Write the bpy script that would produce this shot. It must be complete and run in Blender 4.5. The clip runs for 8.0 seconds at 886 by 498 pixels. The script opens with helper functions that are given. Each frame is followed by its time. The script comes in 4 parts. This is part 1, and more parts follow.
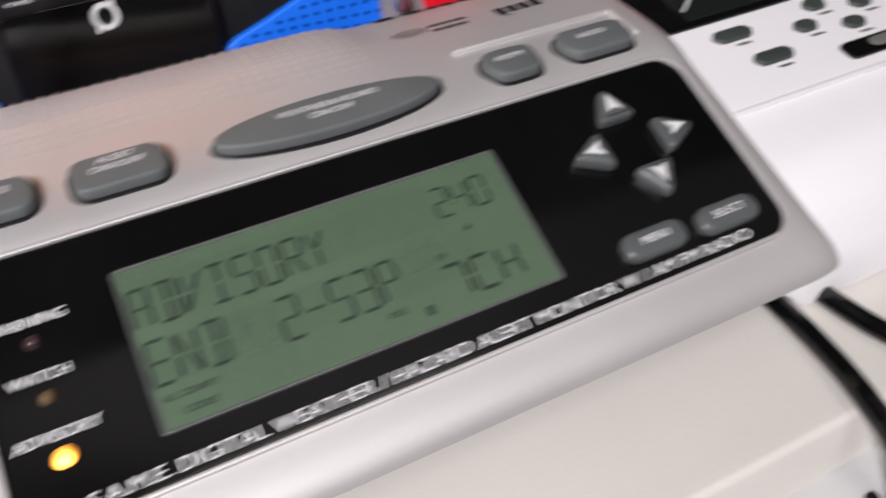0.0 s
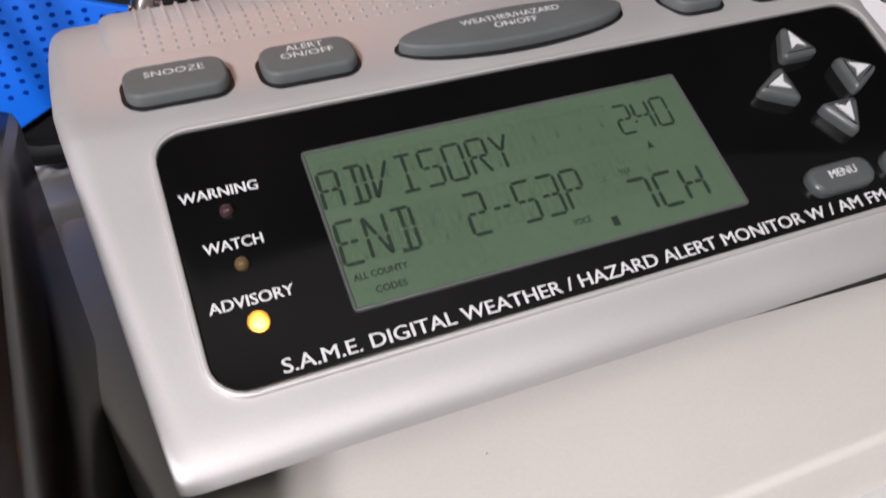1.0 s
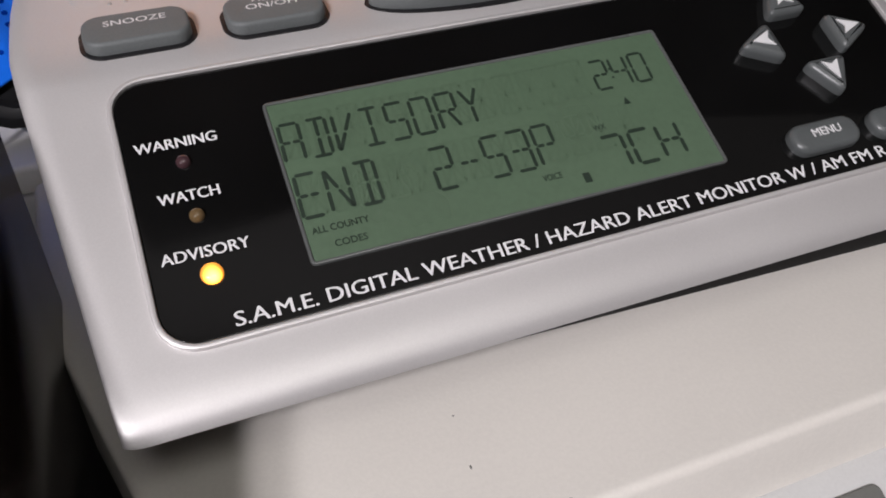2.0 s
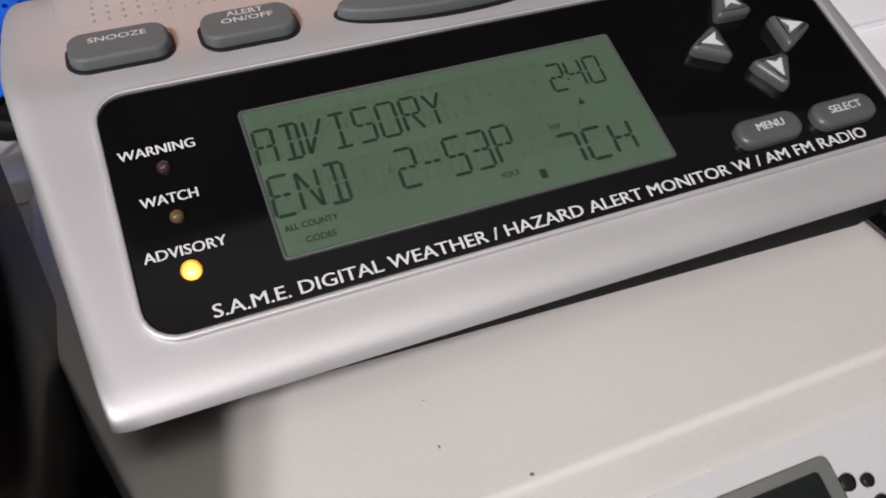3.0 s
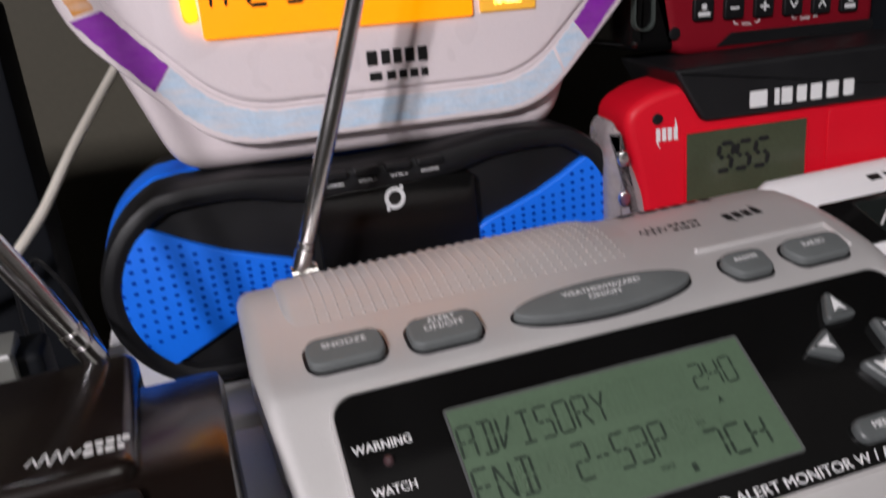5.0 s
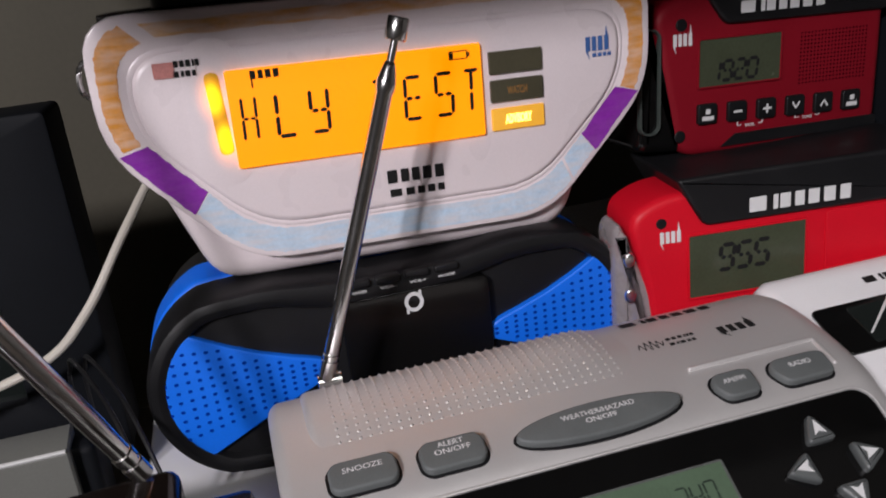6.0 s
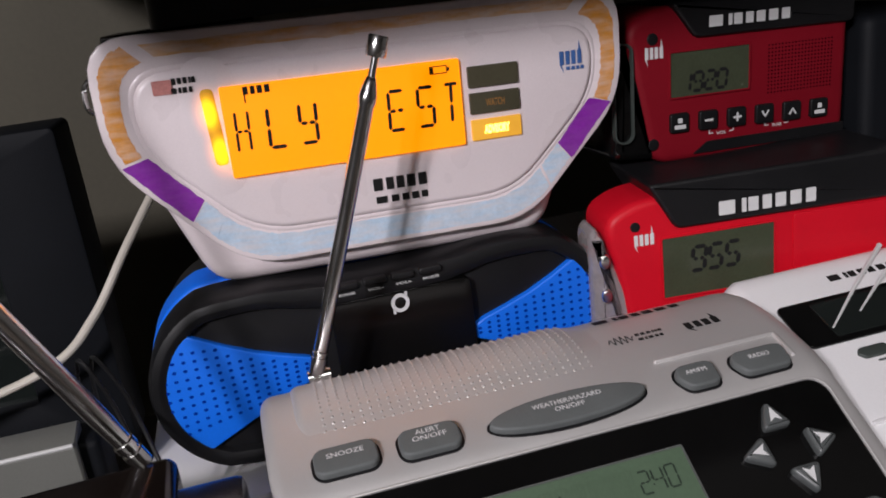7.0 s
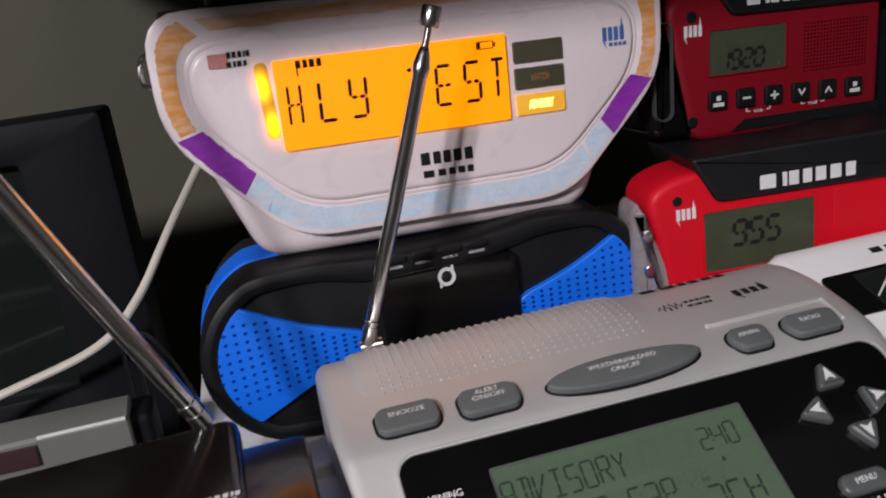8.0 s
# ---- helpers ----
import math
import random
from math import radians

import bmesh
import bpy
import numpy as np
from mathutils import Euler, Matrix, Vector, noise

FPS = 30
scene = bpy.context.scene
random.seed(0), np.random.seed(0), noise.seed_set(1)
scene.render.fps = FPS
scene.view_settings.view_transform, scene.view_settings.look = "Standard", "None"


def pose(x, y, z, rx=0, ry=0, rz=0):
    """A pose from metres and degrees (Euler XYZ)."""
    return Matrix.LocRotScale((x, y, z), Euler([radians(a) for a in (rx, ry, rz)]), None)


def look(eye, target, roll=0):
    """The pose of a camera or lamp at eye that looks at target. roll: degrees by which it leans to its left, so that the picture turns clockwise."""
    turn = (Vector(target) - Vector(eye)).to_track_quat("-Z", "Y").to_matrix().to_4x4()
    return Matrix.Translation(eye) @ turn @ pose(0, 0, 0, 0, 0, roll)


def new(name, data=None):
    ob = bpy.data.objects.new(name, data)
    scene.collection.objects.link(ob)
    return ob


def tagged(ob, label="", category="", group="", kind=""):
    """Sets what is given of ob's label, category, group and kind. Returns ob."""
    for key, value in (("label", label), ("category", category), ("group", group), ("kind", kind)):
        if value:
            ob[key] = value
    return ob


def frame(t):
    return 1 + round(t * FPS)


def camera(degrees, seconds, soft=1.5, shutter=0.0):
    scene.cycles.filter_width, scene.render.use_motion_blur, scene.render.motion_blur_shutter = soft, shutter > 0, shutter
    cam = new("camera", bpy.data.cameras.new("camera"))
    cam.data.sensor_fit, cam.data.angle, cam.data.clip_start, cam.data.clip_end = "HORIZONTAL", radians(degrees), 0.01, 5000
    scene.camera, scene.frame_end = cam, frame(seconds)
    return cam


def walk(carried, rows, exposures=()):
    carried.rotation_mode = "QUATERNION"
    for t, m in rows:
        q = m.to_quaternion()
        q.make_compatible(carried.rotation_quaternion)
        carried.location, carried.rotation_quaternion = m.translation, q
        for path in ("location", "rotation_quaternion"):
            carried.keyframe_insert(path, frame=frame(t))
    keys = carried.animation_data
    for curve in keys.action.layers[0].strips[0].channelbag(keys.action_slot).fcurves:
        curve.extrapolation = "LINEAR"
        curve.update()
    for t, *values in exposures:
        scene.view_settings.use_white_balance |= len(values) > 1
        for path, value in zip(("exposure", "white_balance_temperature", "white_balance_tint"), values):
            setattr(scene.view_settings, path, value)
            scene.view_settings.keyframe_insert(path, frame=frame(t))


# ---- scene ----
cam = camera(56.7, 8.0, soft=1.8, shutter=0.6)
EXPOSURES = [(0.0, 0.2), (1.0, 0.15), (2.0, -0.08), (4.4, -0.1), (6.0, -0.27), (8.0, -0.3)]
PATH = [
    (0, (-0.036, -0.126, 0.998), (0.617, 1.465, -0.023), -8.0),
    (0.5, (-0.067, -0.123, 0.988), (0.513, 1.524, 0.013), -6.2),
    (1, (-0.068, -0.121, 0.981), (0.51, 1.518, -0.009), -4.7),
    (1.5, (-0.061, -0.12, 0.97), (0.499, 1.524, -0.022), -5.1),
    (2, (-0.06, -0.123, 0.973), (0.486, 1.512, -0.043), -4.7),
    (3.5, (-0.056, -0.147, 0.976), (0.499, 1.514, 0.009), -6.7),
    (4, (-0.062, -0.158, 0.974), (0.525, 1.552, 0.121), -6.8),
    (4.5, (-0.084, -0.156, 0.993), (0.496, 1.634, 0.317), -6.0),
    (5, (-0.089, -0.145, 1.026), (0.437, 1.665, 0.358), -5.9),
    (6.5, (-0.075, -0.169, 1.075), (0.349, 1.678, 0.433), -7.1),
    (7, (-0.074, -0.179, 1.07), (0.347, 1.675, 0.45), -7.5),
    (7.5, (-0.083, -0.182, 1.068), (0.333, 1.678, 0.463), -8.0),
    (8, (-0.095, -0.183, 1.057), (0.324, 1.684, 0.475), -7.9),
]
walk(cam, [(t, look(eye, target, roll)) for t, eye, target, roll in PATH],
     exposures=EXPOSURES)

# ---- light ----
world = bpy.data.worlds.new("room_air")
scene.world = world
world.use_nodes = True
world.node_tree.nodes["Background"].inputs["Color"].default_value = (0.9, 0.92, 1.0, 1)
world.node_tree.nodes["Background"].inputs["Strength"].default_value = 0.01
# two unseen key lamps, front left as shadows show; tall to soften shelf's edge
lamp_data = bpy.data.lights.new("key_lamp", "AREA")
lamp_data.shape, lamp_data.size, lamp_data.size_y, lamp_data.energy = "RECTANGLE", 0.060, 0.14, 11.2
lamp_data.color = (1.0, 0.95, 1.0)
for lamp_x, lamp_y in ((-0.74, -0.93), (-0.89, -0.90)):
    lamp = new("key_lamp", lamp_data)
    lamp.matrix_world = look((lamp_x, lamp_y, 1.62), (0.0, 0.0, 0.9))

# Soft fill added near the ceiling to lift the shadows; no fixture there.
fill_data = bpy.data.lights.new("fill_light", "AREA")
fill_data.shape, fill_data.size, fill_data.energy = "DISK", 0.9, 11
fill_data.color = (1.0, 0.97, 0.94)
fill_light = new("fill_light", fill_data)
fill_light.matrix_world = look((0.15, -1.15, 2.37), (0.1, -0.6, 0.0))


# ---- materials ----
def pbr(name, col, rough=0.5, metal=0.0, var=0.1, scale=60.0, fine=900.0, bump=0.05, coat=0.0, spread=0.08,
        emit=None, power=0.0, trans=0.0, spec=0.5):
    """A surface with colour drift at two scales, uneven gloss and a fine relief."""
    m = bpy.data.materials.new(name)
    m.use_nodes = True
    nt = m.node_tree
    b = nt.nodes["Principled BSDF"]
    tex = nt.nodes.new("ShaderNodeTexCoord")
    big, small = nt.nodes.new("ShaderNodeTexNoise"), nt.nodes.new("ShaderNodeTexNoise")
    for n, s, d in ((big, scale, 3.0), (small, fine, 2.0)):
        n.inputs["Scale"].default_value, n.inputs["Detail"].default_value = s, d
        nt.links.new(tex.outputs["Object"], n.inputs["Vector"])
    mixer = nt.nodes.new("ShaderNodeMix")
    mixer.data_type = "FLOAT"
    mixer.inputs["Factor"].default_value = 0.45
    nt.links.new(big.outputs["Fac"], mixer.inputs[2])
    nt.links.new(small.outputs["Fac"], mixer.inputs[3])
    ramp = nt.nodes.new("ShaderNodeValToRGB")
    ramp.color_ramp.elements[0].position, ramp.color_ramp.elements[1].position = 0.3, 0.7
    ramp.color_ramp.elements[0].color = (*[c * (1 - var) for c in col], 1)
    ramp.color_ramp.elements[1].color = (*[min(1, c * (1 + var)) for c in col], 1)
    nt.links.new(mixer.outputs[0], ramp.inputs["Fac"])
    nt.links.new(ramp.outputs["Color"], b.inputs["Base Color"])
    gloss = nt.nodes.new("ShaderNodeMapRange")
    gloss.inputs["To Min"].default_value, gloss.inputs["To Max"].default_value = max(0.02, rough - spread), min(1, rough + spread)
    nt.links.new(big.outputs["Fac"], gloss.inputs["Value"])
    nt.links.new(gloss.outputs["Result"], b.inputs["Roughness"])
    b.inputs["Metallic"].default_value = metal
    b.inputs["Coat Weight"].default_value = coat
    b.inputs["Coat Roughness"].default_value = 0.08
    b.inputs["Specular IOR Level"].default_value = spec
    b.inputs["Transmission Weight"].default_value = trans
    if bump:
        bp = nt.nodes.new("ShaderNodeBump")
        bp.inputs["Strength"].default_value, bp.inputs["Distance"].default_value = bump, 0.0004
        nt.links.new(small.outputs["Fac"], bp.inputs["Height"])
        nt.links.new(bp.outputs["Normal"], b.inputs["Normal"])
    if emit:
        b.inputs["Emission Color"].default_value = (*emit, 1)
        b.inputs["Emission Strength"].default_value = power
    return m


def lamp_glow(m, centres, colour, rx, rz, power):
    """Light from lamps behind milky plastic, fading with the distance from each lamp."""
    nt = m.node_tree
    b = nt.nodes["Principled BSDF"]
    geo = nt.nodes.new("ShaderNodeNewGeometry")
    total = None
    for cx, cz in centres:
        sub = nt.nodes.new("ShaderNodeVectorMath")
        sub.operation = "SUBTRACT"
        nt.links.new(geo.outputs["Position"], sub.inputs[0])
        sub.inputs[1].default_value = (cx, 0, cz)
        mul = nt.nodes.new("ShaderNodeVectorMath")
        mul.operation = "MULTIPLY"
        nt.links.new(sub.outputs[0], mul.inputs[0])
        mul.inputs[1].default_value = (1 / rx, 0, 1 / rz)
        ln = nt.nodes.new("ShaderNodeVectorMath")
        ln.operation = "LENGTH"
        nt.links.new(mul.outputs[0], ln.inputs[0])
        rng = nt.nodes.new("ShaderNodeMapRange")
        rng.interpolation_type = "SMOOTHERSTEP"
        rng.inputs["From Min"].default_value, rng.inputs["From Max"].default_value = 1.0, 0.0
        nt.links.new(ln.outputs["Value"], rng.inputs["Value"])
        pw = nt.nodes.new("ShaderNodeMath")
        pw.operation = "POWER"
        pw.inputs[1].default_value = 2.2
        nt.links.new(rng.outputs["Result"], pw.inputs[0])
        if total is None:
            total = pw
        else:
            add = nt.nodes.new("ShaderNodeMath")
            nt.links.new(total.outputs[0], add.inputs[0])
            nt.links.new(pw.outputs[0], add.inputs[1])
            total = add
    gain = nt.nodes.new("ShaderNodeMath")
    gain.operation = "MULTIPLY"
    gain.inputs[1].default_value = power
    nt.links.new(total.outputs[0], gain.inputs[0])
    nt.links.new(gain.outputs[0], b.inputs["Emission Strength"])
    b.inputs["Emission Color"].default_value = (*colour, 1)


def marker(name, ink, thin):
    """Felt-pen ink on milky plastic: streaks along the strokes, with the plastic showing through where it is thin."""
    m = pbr(name, ink, 0.42, 0, 0.14, 160, 700, 0.05)
    nt = m.node_tree
    b = nt.nodes["Principled BSDF"]
    tex, mapping = nt.nodes.new("ShaderNodeTexCoord"), nt.nodes.new("ShaderNodeMapping")
    mapping.inputs["Rotation"].default_value = (0, radians(38), 0)
    mapping.inputs["Scale"].default_value = (90, 90, 420)
    streak = nt.nodes.new("ShaderNodeTexNoise")
    streak.inputs["Scale"].default_value, streak.inputs["Detail"].default_value = 1.0, 4.0
    nt.links.new(tex.outputs["Object"], mapping.inputs["Vector"])
    nt.links.new(mapping.outputs["Vector"], streak.inputs["Vector"])
    cover = nt.nodes.new("ShaderNodeMapRange")
    cover.inputs["From Min"].default_value, cover.inputs["From Max"].default_value = 0.35, 0.68
    cover.inputs["To Min"].default_value, cover.inputs["To Max"].default_value = 0.0, thin * 1.5
    nt.links.new(streak.outputs["Fac"], cover.inputs["Value"])
    blend = nt.nodes.new("ShaderNodeMix")
    blend.data_type = "RGBA"
    old = b.inputs["Base Color"].links[0].from_socket
    nt.links.new(cover.outputs["Result"], blend.inputs["Factor"])
    nt.links.new(old, blend.inputs[6])
    blend.inputs[7].default_value = (0.80, 0.70, 0.68, 1)
    nt.links.new(blend.outputs[2], b.inputs["Base Color"])
    return m


SILVER = pbr("silver_paint", (0.61, 0.592, 0.585), 0.47, 0.5, 0.05, 25, 2600, 0.03)
KNOB = pbr("polished_silver", (0.66, 0.64, 0.63), 0.34, 0.6, 0.05, 60, 900, 0)
BLACKGLOSS = pbr("black_gloss_plastic", (0.004, 0.004, 0.004), 0.13, 0, 0.3, 30, 1500, 0.01, 0.0)
BASEBLACK = pbr("matt_black_plastic", (0.008, 0.008, 0.008), 0.75, 0, 0.25, 40, 1800, 0.1, spec=0.08)
BLACK = pbr("black_plastic", (0.008, 0.008, 0.009), 0.42, 0, 0.25, 40, 1800, 0.1, spec=0.35)
BROWNBLACK = pbr("piano_black_plastic", (0.009, 0.006, 0.005), 0.22, 0, 0.3, 20, 900, 0.01, 0.2)
RUBBER = pbr("grey_rubber", (0.115, 0.125, 0.125), 0.55, 0, 0.12, 80, 2200, 0.12)
SLATE = pbr("dark_slate_rubber", (0.045, 0.056, 0.050), 0.5, 0, 0.12, 80, 2200, 0.1)
ARROWGREY = pbr("grey_button_plastic", (0.088, 0.096, 0.096), 0.35, 0, 0.1, 90, 2200, 0.06)
PRINTWHITE = pbr("white_print", (0.68, 0.68, 0.68), 0.5, 0, 0.05, 200, 2500, 0)
PRINTBLACK = pbr("black_print", (0.012, 0.012, 0.012), 0.7, 0, 0.1, 200, 2500, 0, spec=0.2)
LCDGREEN = pbr("lcd_green_glass", (0.086, 0.134, 0.084), 0.30, 0, 0.10, 45, 700, 0, 0.2)
LCDGREY = pbr("lcd_grey_glass", (0.054, 0.064, 0.038), 0.25, 0, 0.12, 60, 900, 0, 0.1)
LCDINK = pbr("lcd_segments", (0.018, 0.031, 0.021), 0.4, 0, 0.15, 120, 1500, 0)
LCDGHOST = pbr("lcd_unlit_segments", (0.080, 0.125, 0.078), 0.35, 0, 0.08, 120, 1500, 0)
CREAM = pbr("cream_plastic", (0.68, 0.65, 0.60), 0.42, 0, 0.05, 14, 1200, 0.08)
WHITE = pbr("white_plastic", (0.74, 0.73, 0.74), 0.38, 0, 0.04, 18, 1500, 0.05)
# White greyed in its colour for the shade over the low radio.
DIMWHITE = pbr("dimmed_white_plastic", (0.56, 0.56, 0.55), 0.45, 0, 0.06, 18, 1500, 0.06)
AWWHITE = pbr("milky_white_plastic", (0.82, 0.73, 0.745), 0.28, 0, 0.04, 22, 1600, 0.05)
ORANGEINK = marker("orange_marker", (0.70, 0.29, 0.04), 0.26)
FADEDINK = marker("faded_orange_marker", (0.74, 0.42, 0.17), 0.5)
PURPLEINK = marker("purple_marker", (0.25, 0.022, 0.38), 0.03)
BLUEINK = marker("pale_blue_marker", (0.52, 0.67, 0.82), 0.35)
LCDORANGE = pbr("orange_backlight", (0.34, 0.12, 0.004), 0.4, 0, 0.04, 30, 500, 0, 0, emit=(1.0, 0.275, 0.0), power=1.5)
GLOWORANGE = pbr("orange_light_guide", (0.82, 0.73, 0.745), 0.35, 0, 0.04, 22, 1600, 0.05)
lamp_glow(GLOWORANGE, ((-0.0834, 1.0335), (-0.0818, 1.0185)), (1.0, 0.24, 0.0), 0.0098, 0.0165, 1.5)
GLOWAMBER = pbr("amber_lamp_lens", (0.78, 0.40, 0.03), 0.4, 0, 0.04, 30, 900, 0)
lamp_glow(GLOWAMBER, ((-0.0834, 1.0335), (-0.0818, 1.0185)), (1.0, 0.46, 0.0), 0.0066, 0.0125, 3.0)
BEZEL = pbr("grey_display_edge", (0.09, 0.095, 0.092), 0.3, 0, 0.1, 60, 900, 0)
HOLE = pbr("dark_hole", (0.02, 0.002, 0.004), 0.9, 0, 0.1, 60, 900, 0, spec=0.0)
INDICATOR = pbr("olive_window", (0.075, 0.068, 0.042), 0.35, 0, 0.12, 60, 900, 0.02)
LITAMBER = pbr("lit_amber_window", (0.6, 0.35, 0.05), 0.4, 0, 0.1, 60, 700, 0, 0, emit=(1.0, 0.42, 0.02), power=0.55)
LITTEXT = pbr("lit_lettering", (0.9, 0.8, 0.3), 0.4, 0, 0.03, 60, 700, 0, 0, emit=(1.0, 0.8, 0.12), power=4.0)
DIMTEXT = pbr("amber_lettering", (0.35, 0.17, 0.05), 0.4, 0, 0.1, 60, 700, 0)
LEDON = pbr("lit_amber_led", (0.4, 0.2, 0.05), 0.3, 0, 0.03, 60, 700, 0, 0, emit=(1.0, 0.40, 0.02), power=2.0)
lamp_glow(LEDON, ((-0.0595, 0.9022),), (1.0, 0.36, 0.04), 0.0029, 0.0025, 14.0)
LEDRED = pbr("dark_red_led", (0.055, 0.028, 0.032), 0.12, 0, 0.1, 60, 700, 0, 0.6)
LEDAMBER = pbr("dark_amber_led", (0.13, 0.085, 0.04), 0.12, 0, 0.1, 60, 700, 0, 0.6)
BLUE = pbr("blue_plastic", (0.004, 0.155, 0.82), 0.45, 0, 0.08, 40, 1500, 0.08)
DARKBLUE = pbr("blue_hole_shade", (0.002, 0.032, 0.30), 0.9, 0, 0.1, 60, 900, 0, spec=0.0)
RED = pbr("red_plastic", (0.60, 0.005, 0.018), 0.45, 0, 0.06, 30, 1500, 0.05, spec=0.25)
# Upper radio's red, darkened in the colour to stand for shade on it.
SHADERED = pbr("shaded_red_plastic", (0.20, 0.004, 0.012), 0.55, 0, 0.08, 30, 1500, 0.06, spec=0.18)
CHROME = pbr("chrome", (0.78, 0.77, 0.76), 0.20, 1.0, 0.05, 60, 900, 0, spread=0.04)
LENS = pbr("clear_lens", (0.62, 0.56, 0.57), 0.10, 0, 0.15, 120, 500, 0.1, 0.6, trans=0.6)
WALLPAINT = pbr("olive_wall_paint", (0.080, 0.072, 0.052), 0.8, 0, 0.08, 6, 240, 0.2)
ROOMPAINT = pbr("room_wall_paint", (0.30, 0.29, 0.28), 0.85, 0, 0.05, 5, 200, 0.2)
CEILPAINT = pbr("ceiling_paint", (0.75, 0.74, 0.72), 0.9, 0, 0.04, 5, 200, 0.2)
FLOORWOOD = pbr("floor_carpet", (0.22, 0.19, 0.16), 0.95, 0, 0.2, 30, 600, 0.4)
DESKWOOD = pbr("dark_desk_top", (0.05, 0.042, 0.038), 0.45, 0, 0.25, 30, 500, 0.1)
MONITOR = pbr("black_screen_frame", (0.006, 0.007, 0.009), 0.6, 0, 0.2, 30, 900, 0.08, spec=0.15)
SCREEN = pbr("dark_screen_glass", (0.012, 0.015, 0.014), 0.12, 0, 0.15, 14, 300, 0, 0.4)
GREYPLASTIC = pbr("pale_grey_plastic", (0.15, 0.152, 0.138), 0.5, 0, 0.08, 30, 900, 0.1)
CABLEWHITE = pbr("white_cable", (0.62, 0.58, 0.50), 0.45, 0, 0.06, 80, 900, 0.05)
PRINTRED = pbr("pink_print", (0.55, 0.22, 0.2), 0.5, 0, 0.2, 200, 1500, 0)
PRINTBLUE = pbr("blue_print", (0.05, 0.13, 0.36), 0.5, 0, 0.15, 200, 1500, 0)


# ---- mesh helpers ----
def mesh_of(name, bm, material, angle=35):
    bmesh.ops.recalc_face_normals(bm, faces=bm.faces)
    me = bpy.data.meshes.new(name)
    bm.to_mesh(me)
    bm.free()
    for f in me.polygons:
        f.use_smooth = True
    me.set_sharp_from_angle(angle=radians(angle))
    if material:
        me.materials.append(material)
    return me


def thing(name, at, label, category, group="", kind=""):
    e = new(name)
    e.location = at
    e.empty_display_size = 0.02
    return tagged(e, label, category, group, kind)


def part(name, bm, material, parent, label="", angle=35):
    ob = new(name, mesh_of(name, bm, material, angle))
    ob.parent = parent
    if parent.type == "EMPTY":
        ob.matrix_parent_inverse = parent.matrix_basis.inverted()
    return tagged(ob, label) if label else ob


def solid(name, bm, material, label, category="", kind="", group="", angle=35):
    return tagged(new(name, mesh_of(name, bm, material, angle)), label, category, group, kind)


def frame_of(origin, xa, ya):
    xa, ya = Vector(xa).normalized(), Vector(ya).normalized()
    za = xa.cross(ya).normalized()
    ya = za.cross(xa)
    m = Matrix((xa, ya, za)).transposed().to_4x4()
    m.translation = origin
    return m


def front(y, roll=0.0, centre=(0, 0)):
    """An upright plane that faces -y; local x is right, local y is up."""
    m = frame_of((0, y, 0), (1, 0, 0), (0, 0, 1))
    if roll:
        c = Matrix.Translation((centre[0], centre[1], 0))
        m = m @ c @ Matrix.Rotation(radians(roll), 4, "Z") @ c.inverted()
    return m


def rrect(cx, cy, w, h, r, n=4):
    r = min(r, w / 2 - 1e-6, h / 2 - 1e-6)
    pts = []
    for sx, sy, a0 in ((1, 1, 0), (-1, 1, 90), (-1, -1, 180), (1, -1, 270)):
        for k in range(n + 1):
            a = radians(a0 + 90 * k / n)
            pts.append((cx + sx * (w / 2 - r) + r * math.cos(a), cy + sy * (h / 2 - r) + r * math.sin(a)))
    return pts


def oval(cx, cy, a, b, n=28):
    return [(cx + a * math.cos(2 * math.pi * k / n), cy + b * math.sin(2 * math.pi * k / n)) for k in range(n)]


def softened(pts, r, n=4):
    """The polygon (counterclockwise) with rounded corners of radius about r."""
    out, m = [], len(pts)
    for i in range(m):
        p, a, b = Vector(pts[i]), Vector(pts[i - 1]), Vector(pts[(i + 1) % m])
        ra = min(r, (a - p).length * 0.45)
        rb = min(r, (b - p).length * 0.45)
        s, e = p + (a - p).normalized() * ra, p + (b - p).normalized() * rb
        for k in range(n + 1):
            t = k / n
            q = s * (1 - t) ** 2 + p * 2 * t * (1 - t) + e * t * t
            out.append((q.x, q.y))
    return out


def inset(pts, d):
    if d == 0:
        return list(pts)
    out, m = [], len(pts)
    area = sum(pts[i - 1][0] * pts[i][1] - pts[i][0] * pts[i - 1][1] for i in range(m))
    sg = 1 if area > 0 else -1
    for i in range(m):
        p, a, b = Vector(pts[i]), Vector(pts[i - 1]), Vector(pts[(i + 1) % m])
        n1 = Vector((-(p - a).y, (p - a).x)).normalized() if (p - a).length > 1e-9 else Vector((0, 0))
        n2 = Vector((-(b - p).y, (b - p).x)).normalized() if (b - p).length > 1e-9 else n1
        nn = (n1 + n2)
        nn = nn.normalized() if nn.length > 1e-6 else n1
        k = max(0.5, nn.dot(n1) if n1.length else 1)
        q = p + nn * (sg * d / k)
        out.append((q.x, q.y))
    return out


